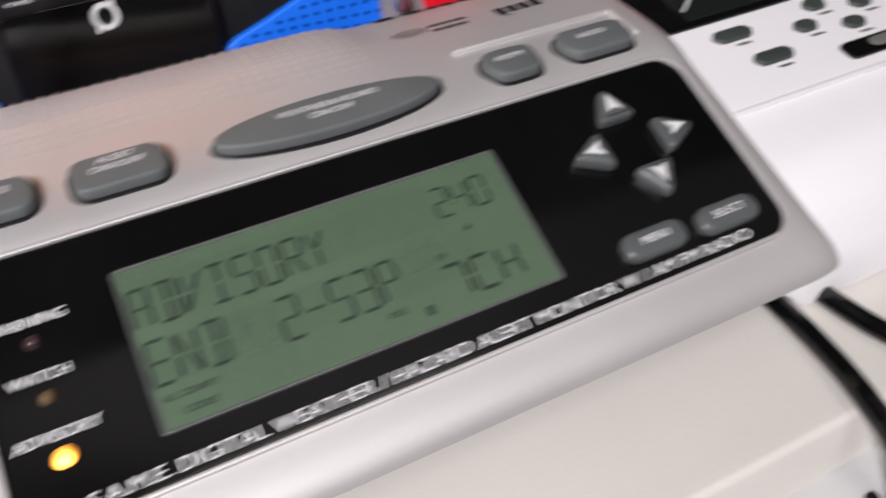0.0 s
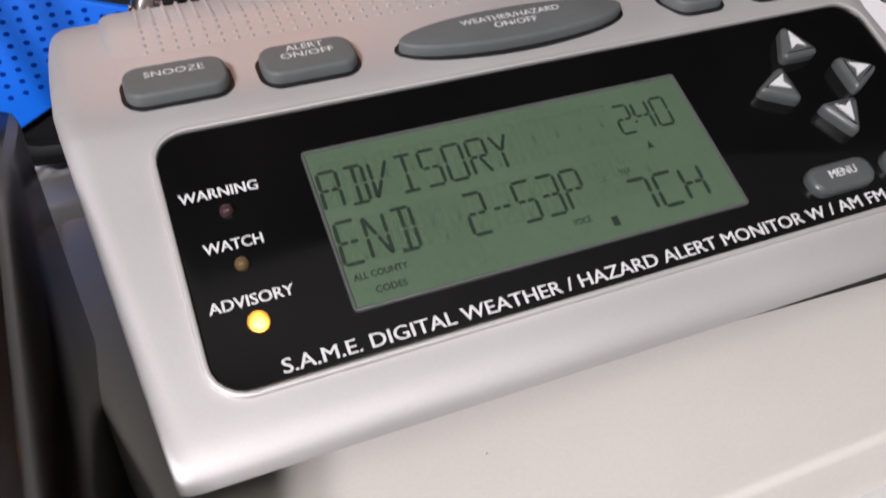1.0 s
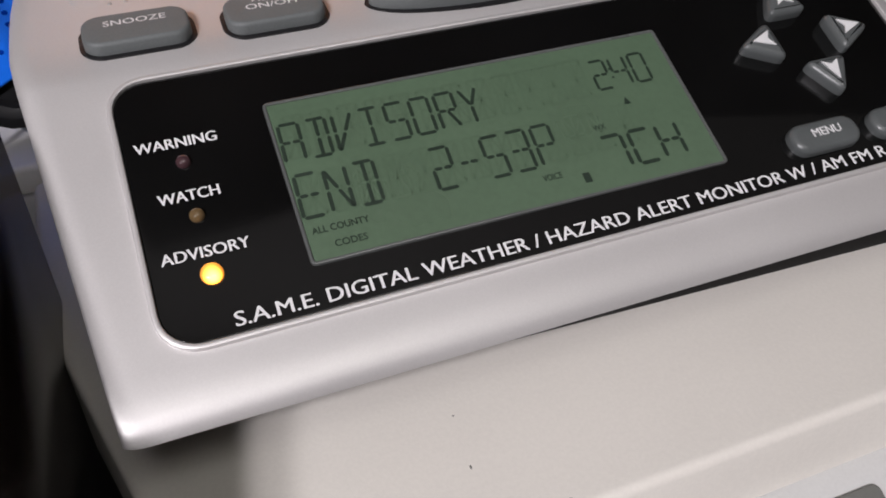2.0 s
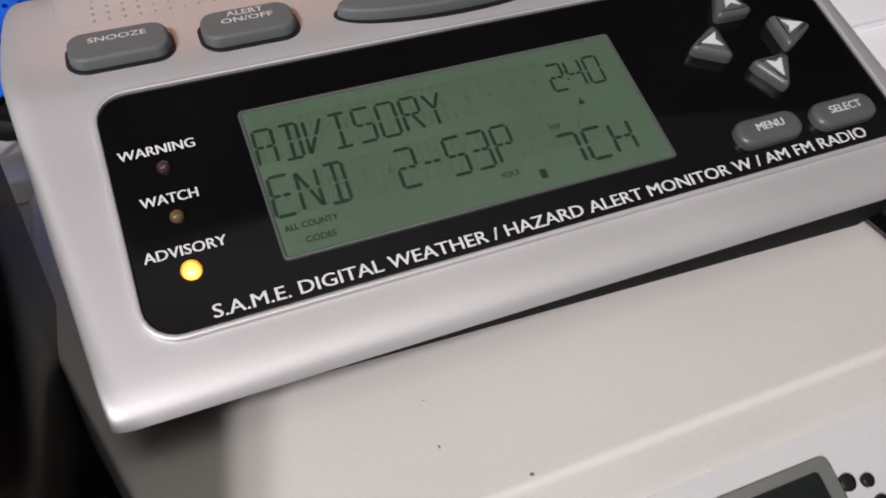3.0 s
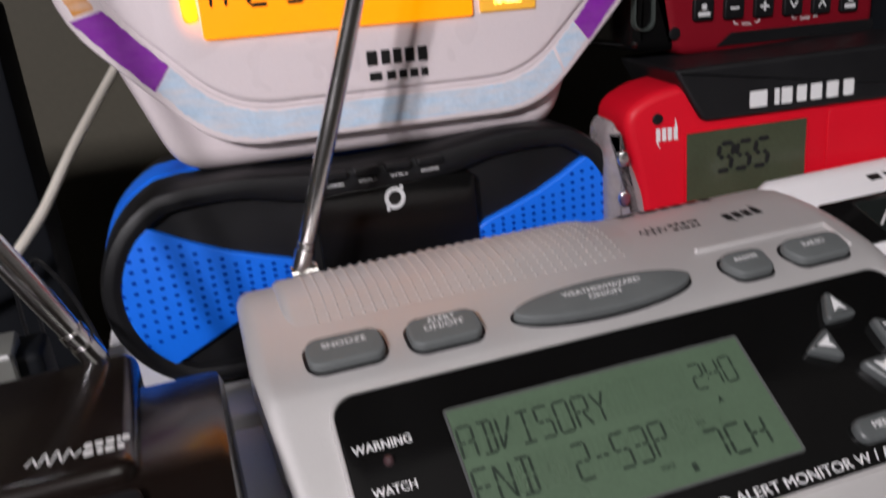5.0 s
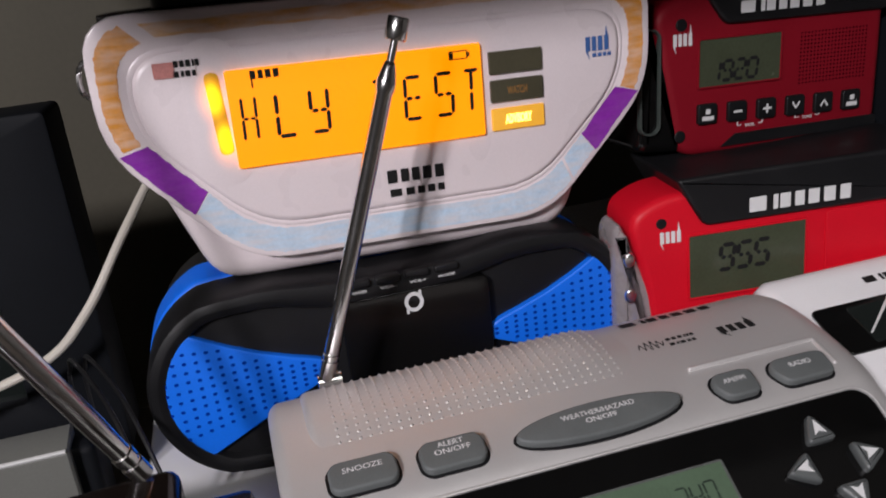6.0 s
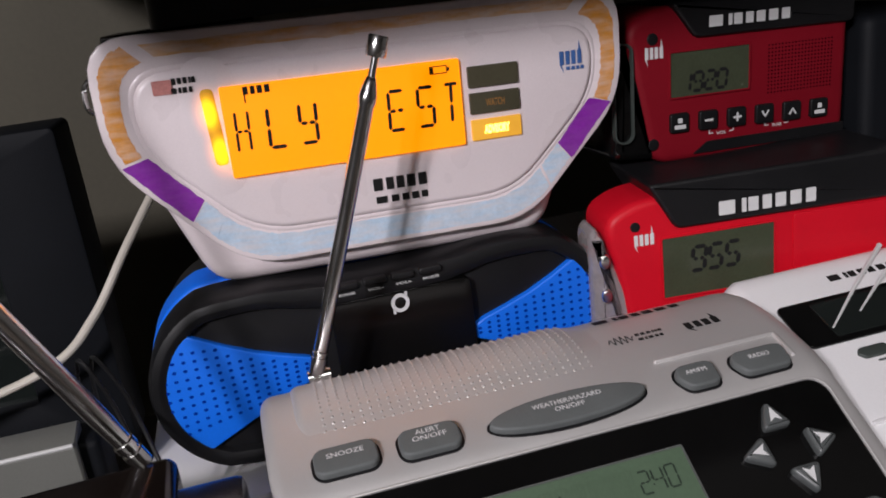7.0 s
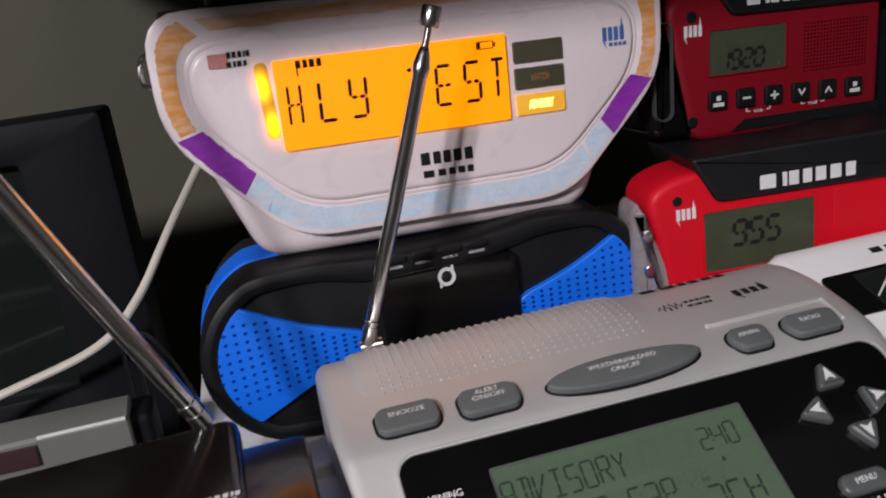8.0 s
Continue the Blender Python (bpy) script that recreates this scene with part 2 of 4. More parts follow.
def slab(pts, m, h, bev=0.0, z0=0.0, bm=None):
    """A plate with the outline pts on the plane m, from z0 to h above it, its upper edge rounded."""
    bm = bm or bmesh.new()
    levels = [(z0, 0)]
    if bev:
        levels += [(h - bev, 0), (h - bev * 0.62, bev * 0.08), (h - bev * 0.29, bev * 0.29), (h - bev * 0.08, bev * 0.62), (h, bev)]
    else:
        levels += [(h, 0)]
    rings = []
    for z, d in levels:
        rings.append([bm.verts.new(m @ Vector((x, y, z))) for x, y in inset(pts, d)])
    for a, b in zip(rings, rings[1:]):
        for i in range(len(pts)):
            bm.faces.new((a[i - 1], a[i], b[i], b[i - 1]))
    bm.faces.new(rings[-1])
    bm.faces.new(list(reversed(rings[0])))
    return bm


def ring_slab(outer, inner, m, h, bev=0.0, z0=0.0):
    """A frame between two outlines with the same number of points."""
    bm = bmesh.new()
    loops = []
    for pts, z, d in ((outer, z0, 0), (outer, h - bev, 0), (outer, h - bev * 0.3, bev * 0.3), (outer, h, bev),
                      (inner, h, -bev), (inner, h - bev * 0.3, -bev * 0.3), (inner, h - bev, 0), (inner, z0, 0)):
        loops.append([bm.verts.new(m @ Vector((x, y, z))) for x, y in inset(pts, d)])
    for a, b in zip(loops, loops[1:] + loops[:1]):
        for i in range(len(outer)):
            bm.faces.new((a[i - 1], a[i], b[i], b[i - 1]))
    return bm


def box(x0, x1, y0, y1, z0, z1, bev=0.002):
    m = Matrix.Translation((0, 0, z0))
    return slab(rrect((x0 + x1) / 2, (y0 + y1) / 2, x1 - x0, y1 - y0, max(bev, 1e-4), 3), m, z1 - z0, bev)


def loft_x(profile, sections):
    """A body whose cross-section (y, z) runs along x; sections are (x, inset)."""
    bm = bmesh.new()
    rings = [[bm.verts.new((x, y, z)) for y, z in inset(profile, d)] for x, d in sections]
    for a, b in zip(rings, rings[1:]):
        for i in range(len(profile)):
            bm.faces.new((a[i - 1], a[i], b[i], b[i - 1]))
    bm.faces.new(rings[0])
    bm.faces.new(list(reversed(rings[-1])))
    return bm


def loft_scaled(profile, centre, sections):
    """Like loft_x, but each section is the profile drawn in towards a centre by a share."""
    bm = bmesh.new()
    rings = [[bm.verts.new((x, centre[0] + (y - centre[0]) * (1 - k), centre[1] + (z - centre[1]) * (1 - k))) for y, z in profile] for x, k in sections]
    for a, b in zip(rings, rings[1:]):
        for i in range(len(profile)):
            bm.faces.new((a[i - 1], a[i], b[i], b[i - 1]))
    bm.faces.new(rings[0])
    bm.faces.new(list(reversed(rings[-1])))
    return bm


def rod(points, radii, sides=14, bm=None):
    bm = bm or bmesh.new()
    pts = [Vector(p) for p in points]
    rings = []
    for i, p in enumerate(pts):
        d = (pts[min(i + 1, len(pts) - 1)] - pts[max(i - 1, 0)]).normalized()
        up = Vector((0, 0, 1)) if abs(d.z) < 0.95 else Vector((0, 1, 0))
        u = d.cross(up).normalized()
        v = d.cross(u)
        r = radii[i] if isinstance(radii, (list, tuple)) else radii
        rings.append([bm.verts.new(p + u * r * math.cos(2 * math.pi * k / sides) + v * r * math.sin(2 * math.pi * k / sides)) for k in range(sides)])
    for a, b in zip(rings, rings[1:]):
        for k in range(sides):
            bm.faces.new((a[k - 1], a[k], b[k], b[k - 1]))
    bm.faces.new(rings[0])
    bm.faces.new(list(reversed(rings[-1])))
    return bm


def curve_points(ctrl, n=10):
    """A smooth line through the control points."""
    c = [Vector(p) for p in ctrl]
    c = [c[0] * 2 - c[1]] + c + [c[-1] * 2 - c[-2]]
    out = []
    for i in range(1, len(c) - 2):
        for k in range(n):
            t = k / n
            out.append(0.5 * ((2 * c[i]) + (c[i + 1] - c[i - 1]) * t + (2 * c[i - 1] - 5 * c[i] + 4 * c[i + 1] - c[i + 2]) * t * t
                              + (3 * c[i] - c[i - 1] - 3 * c[i + 1] + c[i + 2]) * t ** 3))
    out.append(c[-2])
    return out


def lettering(text, cx, cy, w, h, m, material, parent, lift=0.0002, bold=0.02, slant=0.0, heavy=0.0):
    """Words in the built-in font, w wide and h high, centred at (cx, cy) on the plane m."""
    cu = bpy.data.curves.new("lettering", "FONT")
    cu.body, cu.size, cu.offset, cu.shear = text, 1.0, bold, slant
    cu.resolution_u = 3
    tmp = bpy.data.objects.new("lettering", cu)
    scene.collection.objects.link(tmp)
    bpy.context.view_layer.update()
    me = bpy.data.meshes.new_from_object(tmp.evaluated_get(bpy.context.evaluated_depsgraph_get()))
    bpy.data.objects.remove(tmp)
    co = np.array([v.co[:] for v in me.vertices])
    lo, hi = co.min(0), co.max(0)
    for v in me.vertices:
        v.co = (cx + ((v.co.x - lo[0]) / (hi[0] - lo[0]) - 0.5) * w, cy + ((v.co.y - lo[1]) / (hi[1] - lo[1]) - 0.5) * h, lift)
    if heavy:
        bm = bmesh.new()
        for k in (-1, 0, 1):
            layer = me.copy()
            layer.transform(Matrix.Translation((k * heavy, 0, (k + 1) * 0.00001)))
            bm.from_mesh(layer)
        bm.to_mesh(me)
        bm.free()
    me.transform(m)
    me.materials.clear()
    me.materials.append(material)
    ob = new("lettering", me)
    ob.parent = parent
    if parent.type == "EMPTY":
        ob.matrix_parent_inverse = parent.matrix_basis.inverted()
    return ob


SEGS = {"a": ((0, 1), (1, 1)), "b": ((1, 1), (1, .5)), "c": ((1, .5), (1, 0)), "d": ((0, 0), (1, 0)), "e": ((0, .5), (0, 0)),
        "f": ((0, 1), (0, .5)), "g": ((0, .5), (.5, .5)), "p": ((.5, .5), (1, .5)), "h": ((0, 1), (.5, .5)), "i": ((.5, 1), (.5, .5)),
        "j": ((1, 1), (.5, .5)), "k": ((0, 0), (.5, .5)), "l": ((.5, .5), (.5, 0)), "m": ((1, 0), (.5, .5))}
CHARS = {"A": "abcefgp", "D": "abcdil", "V": "fekj", "I": "adil", "S": "afgpcd", "O": "abcdef", "R": "abfegpm", "Y": "hjl", "E": "adefgp",
         "N": "efhmbc", "2": "abgped", "-": "gp", "5": "afgpcd", "3": "abpgcd", "P": "abfegp", "7": "abc", "C": "adef", "H": "fbgpec",
         "4": "fbgpc", "0": "abcdef", "K": "feil", "L": "efd", "T": "ail", "9": "abcdfgp", "1": "bc", "y": "fbgpcd", " ": "", "*": "abcdefgphijklm"}


def segments(text, x0, x1, y0, y1, m, lift, weight=0.13, gap=0.3, slant=0.08, bm=None):
    """Liquid-crystal characters: text spread over x0..x1, y0..y1 on the plane m."""
    bm = bm or bmesh.new()
    pitch = (x1 - x0) / (len(text) - gap)
    cw, chh = pitch * (1 - gap), y1 - y0
    wd = weight * cw
    for n, ch in enumerate(text):
        ox = x0 + n * pitch
        for s in CHARS[ch]:
            (ax, ay), (bx, by) = SEGS[s]
            a = Vector((ox + ax * cw + slant * chh * ay, y0 + ay * chh))
            b = Vector((ox + bx * cw + slant * chh * by, y0 + by * chh))
            d = (b - a).normalized()
            a, b = a + d * wd * 0.65, b - d * wd * 0.65
            nn = Vector((-d.y, d.x)) * wd / 2
            tip = d * wd * 0.5
            loop = [a - tip, a + nn, b + nn, b + tip, b - nn, a - nn]
            bm.faces.new([bm.verts.new(m @ Vector((q.x, q.y, lift))) for q in reversed(loop)])
    return bm


def characters(text, x0, x1, y0, y1, m, lift, material, parent, weight=0.19, gap=0.28, slant=0.04):
    """Each character as a part of its own."""
    pitch = (x1 - x0) / (len(text) - gap)
    for n, ch in enumerate(text):
        if ch != " ":
            a = x0 + n * pitch
            part("character", segments(ch, a, a + pitch * (1 - gap), y0, y1, m, lift, weight, 0.0, slant), material, parent)


def bars(rects, m, lift=0.0003, thick=0.0003):
    """Plain printed blocks (cx, cy, w, h) on the plane m."""
    bm = bmesh.new()
    for cx, cy, w, h in rects:
        slab(rrect(cx, cy, w, h, min(w, h) * 0.06, 1), m, lift + thick, 0, lift, bm)
    return bm


def word_bars(cx, cy, w, h, widths):
    """Blocks of uneven width in a row, in place of a brand name."""
    total = sum(widths) * 1.42
    x, out = cx - w / 2, []
    for k in widths:
        ww = w * k / total
        out.append((x + ww / 2, cy, ww, h))
        x += ww * 1.42
    return out


def brand(cx, cy, w, h, m, lift, material, parent):
    """A brand name as a row of plain blocks, each a part."""
    for r in word_bars(cx, cy, w, h, (1.6, .45, 1, .9, 1.05, 1.1, 1)):
        part("brand_block", bars([r], m, lift, 0.0001), material, parent)


def wave_mark(cx, cy, w, h, m, lift=0.0004):
    """A plain zigzag stroke."""
    bm = bmesh.new()
    n = 9
    pts = []
    for k in range(n + 1):
        amp = h / 2 * (0.25 + 0.75 * math.sin(math.pi * (k + 0.6) / (n + 1.2)))
        pts.append(Vector((cx - w / 2 + w * k / n, cy + (amp if k % 2 else -amp))))
    for a, b in zip(pts, pts[1:]):
        d = (b - a).normalized()
        nn = Vector((-d.y, d.x)) * w * 0.022
        bm.faces.new([bm.verts.new(m @ Vector((q.x, q.y, lift))) for q in (a - nn, b - nn, b + nn, a + nn)])
    return bm


def agency_mark(cx, cy, w, h, m, material, parent, lift=0.0004):
    """A plain tall block with a tail and an arc above it, for an agency's mark."""
    bm = bars(word_bars(cx, cy, w, h * 0.5, (1, 0.95, 1, 1)), m, lift, 0.0001)
    slab([(cx - w * 0.5, cy - h * 0.25), (cx - w * 0.42, cy - h * 0.25), (cx - w * 0.34, cy - h * 0.55)], m, lift + 0.0001, 0, lift, bm)
    slab([(cx + w * 0.30, cy + h * 0.25), (cx + w * 0.40, cy + h * 0.25), (cx + w * 0.33, cy + h * 0.6)], m, lift + 0.0001, 0, lift, bm)
    return part("printed_mark", bm, material, parent)


# ---- room ----
def room():
    for name, b, mat_, label in (
            ("floor", (-2.6, 2.2, -3.2, 0.62, -0.1, 0.0), FLOORWOOD, "dull brown carpeted floor of the room"),
            ("ceiling", (-2.6, 2.2, -3.2, 0.62, 2.4, 2.5), CEILPAINT, "plain white painted ceiling above the desk"),
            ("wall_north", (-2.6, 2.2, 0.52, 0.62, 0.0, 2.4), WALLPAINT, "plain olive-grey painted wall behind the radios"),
            ("wall_south", (-2.6, 2.2, -3.2, -3.1, 0.0, 2.4), ROOMPAINT, "plain pale painted wall of the room"),
            ("wall_west", (-2.6, -2.5, -3.1, 0.52, 0.0, 2.4), ROOMPAINT, "plain pale painted wall of the room"),
            ("wall_east", (2.1, 2.2, -3.1, 0.52, 0.0, 2.4), ROOMPAINT, "plain pale painted wall of the room")):
        solid(name, box(*b, 0.001), mat_, label, kind="structure")


room()


def desk():
    t = thing("desk", (0, 0.1, 0), "dark wooden desk under a crowd of radios", "desk")
    part("desk_top", box(-0.7, 0.8, -0.28, 0.50, 0.72, 0.75, 0.003), DESKWOOD, t)
    for x in (-0.66, 0.76):
        for y in (-0.24, 0.46):
            part("leg", box(x - 0.025, x + 0.025, y - 0.025, y + 0.025, 0, 0.72, 0.002), DESKWOOD, t)


desk()


# Unseen shelf, added to keep lamp light off the upper radios and wall.
def shade_shelf():
    t = thing("shade_shelf", (0.05, 0.52, 1.127), "unseen wooden shelf added above the radios to shade them", "shelf")
    part("board", box(-0.20, 0.60, -0.008, 0.519, 1.127, 1.147, 0.002), DESKWOOD, t)
    for x in (-0.10, 0.50):
        part("bracket", box(x - 0.012, x + 0.012, 0.25, 0.519, 1.085, 1.127, 0.002), MONITOR, t)


shade_shelf()

# ---- supports under the radios ----
SLOPE = 0.133


def support_z(y):
    return 0.8638 + SLOPE * y


def wedge_case():
    t = thing("plastic_case", (0.09, 0.04, 0.844), "cream plastic case with a sloping top, under the silver radio", "case")
    plan = softened([(-0.0735, -0.0352), (0.300, -0.0335), (0.300, 0.117), (-0.1005, 0.117), (-0.0985, 0.057)], 0.004, 3)
    bm = slab(plan, Matrix.Translation((0, 0, 0.8440)), 0.02, 0.0018)
    for v in bm.verts:
        if v.co.z > 0.85:
            v.co.z += support_z(v.co.y) - 0.8640
    part("body", bm, CREAM, t)
    bm = bmesh.new()
    for x, y, r, long in ((-0.0235, -0.0194, 0.0002, 2.4), (-0.0098, -0.0325, 0.0005, 0.8), (-0.0297, -0.0324, 0.0003, 1.5), (-0.0220, -0.0069, 0.00025, 0.6)):
        m = frame_of((x, y, support_z(y)), (1, 0, 0), (0, 1, SLOPE))
        slab(oval(0, 0, r, r * long, 7), m, 0.00012, 0, 0.00003, bm)
    tagged(part("dirt", bm, GREYPLASTIC, t, "small dark specks of dirt"), kind="stuff")


wedge_case()


def low_radio():
    t = thing("weather_radio", (0.06, -0.02, 0.75), "white weather radio with a dark screen, under the cream case", "radio")
    prof = [(-0.135, 0.752), (0.10, 0.752), (0.10, 0.8438), (-0.036, 0.8438), (-0.040, 0.8425), (-0.121, 0.781), (-0.134, 0.772)]
    x0, x1 = -0.06, 0.22
    part("body", loft_x(prof, [(x0, 0.003), (x0 + 0.003, 0), (x1 - 0.003, 0), (x1, 0.003)]), DIMWHITE, t)
    sl = math.atan2(0.8425 - 0.781, 0.121 - 0.040)
    m = frame_of((-0.0035, -0.040, 0.8425), (1, 0, 0), (0, math.cos(sl), math.sin(sl)))
    part("screen_frame", slab(rrect(0.0385, -0.0165, 0.040, 0.033, 0.002), m, 0.0012, 0.0005), GREYPLASTIC, t)
    part("screen", slab(rrect(0.0385, -0.0160, 0.032, 0.027, 0.001), m, 0.0018, 0.0003), SCREEN, t, "dark greenish screen glass")
    for x, y, r in ((0.0603, -0.0069, 0.0019), (0.0650, -0.0080, 0.0015), (0.0599, -0.0122, 0.0013), (0.0657, -0.0129, 0.0016), (0.0985, -0.004, 0.002), (0.1045, -0.006, 0.002)):
        part("button", slab(oval(x, y, r, r, 12), m, 0.0012, 0.0004), BLACK, t)


low_radio()


def riser():
    t = thing("storage_box", (0.05, 0.26, 0.75), "white plastic storage box that carries the radios at the back", "box")
    part("body", box(-0.137, 0.30, 0.1185, 0.40, 0.7505, 0.876, 0.003), WHITE, t)
    part("lid", box(-0.140, 0.303, 0.1178, 0.403, 0.876, 0.884, 0.002), WHITE, t)


riser()

# ---- silver weather radio ----
TILT_FACE = radians(34)
PANEL = frame_of((0, 0, 0.9), (1, 0, 0), (0, math.cos(TILT_FACE), math.sin(TILT_FACE)))
SHELL = [(-0.0120, 0.8853), (-0.0166, 0.8852), (-0.0170, 0.8854), (-0.0170, 0.8862), (-0.0161, 0.8879), (-0.0146, 0.8896), (-0.0123, 0.8915), (-0.0095, 0.8936),
         (0.0372, 0.9251), (0.0390, 0.9266), (0.0412, 0.9280), (0.0450, 0.9297), (0.0510, 0.9316), (0.0580, 0.9335), (0.0660, 0.9352), (0.0750, 0.9365),
         (0.0830, 0.9371), (0.0900, 0.9370), (0.0960, 0.9359), (0.1010, 0.9338), (0.1055, 0.9300), (0.1090, 0.9240), (0.1110, 0.9160),
         (0.1120, 0.9050), (0.1120, 0.8930)]


def top_z(y):
    top = SHELL[7:22]
    for (a, za), (b, zb) in zip(top, top[1:]):
        if a <= y <= b:
            return za + (zb - za) * (y - a) / (b - a)
    return 0.93


def top_plane(y):
    s = (top_z(y + 0.004) - top_z(y - 0.004)) / 0.008
    return frame_of((0, y, top_z(y)), (1, 0, 0), (0, 1, s))


def rounded_triangle(cx, cy, size, direction):
    base = [(0, 0.62), (-0.56, -0.38), (0.56, -0.38)]
    a = radians(direction)
    pts = [(cx + size * (x * math.cos(a) - y * math.sin(a)), cy + size * (x * math.sin(a) + y * math.cos(a))) for x, y in base]
    return softened(pts, size * 0.26, 4)


def arrow_head(cx, cy, size, direction):
    base = [(0, 0.6), (-0.42, -0.42), (0, -0.2), (0.42, -0.42)]
    a = radians(direction)
    return [(cx + size * (x * math.cos(a) - y * math.sin(a)), cy + size * (x * math.sin(a) + y * math.cos(a))) for x, y in base]


def silver_radio():
    t = thing("weather_radio", (0.013, 0.05, 0.872), "silver weather radio with black face and green display on cream case", "radio")
    arc = [radians(a) for a in (0, 12, 25, 38, 52, 65, 78, 90)]
    ends = [(-0.0862 + 0.0046 * (1 - math.cos(a)), 0.10 * (1 - math.sin(a))) for a in arc]
    ends += [(0.1085 - 0.0095 * (1 - math.cos(a)), 0.16 * (1 - math.sin(a))) for a in reversed(arc)]
    bm = loft_scaled(SHELL, (0.052, 0.902), ends)
    # the front lip keeps square corners where the back is well rounded
    for v in bm.verts:
        x = v.co.x
        u, deep = ((x + 0.0862) / 0.0046, 0.10) if x < 0 else ((0.1085 - x) / 0.0095, 0.16)
        if u < 0.999:
            s = deep * (1 - math.sqrt(max(0.0, 1 - (1 - max(u, 0.0)) ** 2)))
            k = (1 - 0.18 * s) / (1 - s)
            w = max(0.0, min(1.0, (0.012 - v.co.y) / 0.018))
            v.co.y += w * (0.052 + (v.co.y - 0.052) * k - v.co.y)
            v.co.z += w * (0.902 + (v.co.z - 0.902) * k - v.co.z)
    for v in bm.verts:
        if v.co.x < -0.07:
            v.co.x += 0.0074 * max(0.0, min(1.0, (0.050 - v.co.y) / 0.066))
    part("shell", bm, SILVER, t, "silver painted plastic shell", 40)
    base = [(0.0032, support_z(0.0032) + 0.0003), (0.1085, support_z(0.1085) + 0.0003), (0.1085, 0.8932), (-0.0115, 0.8852), (-0.0035, 0.8720)]
    bm = loft_x(base, [(-0.0785, 0.002), (-0.0770, 0), (0.1025, 0), (0.104, 0.002)])
    for v in bm.verts:
        if v.co.y < 0.02:
            v.co.y += 0.20 * max(0.0, -0.040 - v.co.x)
        v.co.z = max(v.co.z, support_z(v.co.y) + 0.0003)
    part("base", bm, BASEBLACK, t, "black plastic base")

    # black face with its window, rim and print
    v0, v1 = -0.0092, 0.0450
    cx, cy, w, h = 0.0156, (v0 + v1) / 2, 0.1700, v1 - v0
    part("face_rim", ring_slab(rrect(cx, cy, w + 0.0022, h + 0.0022, 0.0074, 6), rrect(cx, cy, w, h, 0.0064, 6), PANEL, 0.0012, 0.0004, -0.001), SILVER, t)
    face = part("face_panel", slab(rrect(cx, cy, w, h, 0.0064, 6), PANEL, 0.0006, 0.0003, -0.001), BLACKGLOSS, t, "glossy black face panel")
    part("screen_rim", ring_slab(rrect(-0.0004, 0.0170, 0.0856, 0.0354, 0.0009, 2), rrect(-0.0004, 0.0170, 0.0842, 0.0340, 0.0004, 2), PANEL, 0.0012, 0.0003, 0.0005), BEZEL, face)
    lcd = part("display", slab(rrect(-0.0004, 0.0170, 0.0842, 0.0340, 0.0004, 2), PANEL, 0.0009, 0, 0.0005), LCDGREEN, t, "green liquid crystal display")
    for text, a, b, c, d in (("ADVISORY", -0.0420, -0.0022, 0.0207, 0.0290), ("END", -0.0420, -0.0272, 0.0086, 0.0176), ("2-53P", -0.0164, 0.0088, 0.0080, 0.0170),
                             ("7CH", 0.0180, 0.0350, 0.0036, 0.0112), ("240", 0.0236, 0.0362, 0.0222, 0.0294)):
        characters(text, a, b, c, d, PANEL, 0.00105, LCDINK, lcd)
    ghost = segments("************", -0.0412, 0.0215, 0.0213, 0.0308, PANEL, 0.00100, 0.14, 0.28)
    segments("*************", -0.0415, 0.0265, 0.0086, 0.0177, PANEL, 0.00100, 0.14, 0.28, bm=ghost)
    tagged(part("unlit_pattern", ghost, LCDGHOST, lcd), kind="stuff")
    for word, x, y, ww in (("ALL COUNTY", -0.0362, 0.0058, 0.0105), ("CODES", -0.0352, 0.0025, 0.0060), ("WX", 0.0195, 0.0137, 0.0028), ("VOICE", 0.0055, 0.0053, 0.0040)):
        lettering(word, x, y, ww, 0.0014, PANEL, LCDINK, lcd, 0.00105, 0.01)
    for r in ((0.0122, 0.0034, 0.0015, 0.0022), (0.0280, 0.0268, 0.0005, 0.0005), (0.0279, 0.0246, 0.0005, 0.0005)):
        part("display_icon", bars([r], PANEL, 0.00105, 0.00002), LCDINK, lcd)
    part("display_icon", slab([(0.0272, 0.0176), (0.0288, 0.0176), (0.0280, 0.0194)], PANEL, 0.00107, 0, 0.00105), LCDINK, lcd)
    for word, x, y, ww, hh in (("WARNING", -0.0600, 0.0300, 0.0145, 0.0022), ("WATCH", -0.0600, 0.0186, 0.0106, 0.0022), ("ADVISORY", -0.0596, 0.0070, 0.0150, 0.0022)):
        lettering(word, x, y, ww, hh, PANEL, PRINTWHITE, face, 0.0008, 0.0, 0.0, 0.00007)
    lettering("S.A.M.E. DIGITAL WEATHER / HAZARD ALERT MONITOR W / AM FM RADIO", 0.0156, -0.0066, 0.1468, 0.0027, PANEL, PRINTWHITE, face, 0.0008, 0.0, 0.0, 0.00006)
    for v, mat_, lab in ((0.0257, LEDRED, "unlit dark red lamp"), (0.0143, LEDAMBER, "unlit dark amber lamp"), (0.0026, LEDON, "lit amber lamp")):
        r = 0.0020 if mat_ is LEDON else 0.0014
        part("lamp", slab(oval(-0.0595, v, r, r, 18), PANEL, 0.0019, 0.0012), mat_, t, lab)

    # arrow, menu and select buttons on the face
    for x, y, a, ar in ((0.0752, 0.0346, 0, 0), (0.0868, 0.0236, -90, -90), (0.0644, 0.0243, 90, 90), (0.0763, 0.0136, 180, 180)):
        b = part("arrow_button", slab(rounded_triangle(x, y, 0.0101, a), PANEL, 0.0034, 0.0014), ARROWGREY, t, "grey rubber arrow button")
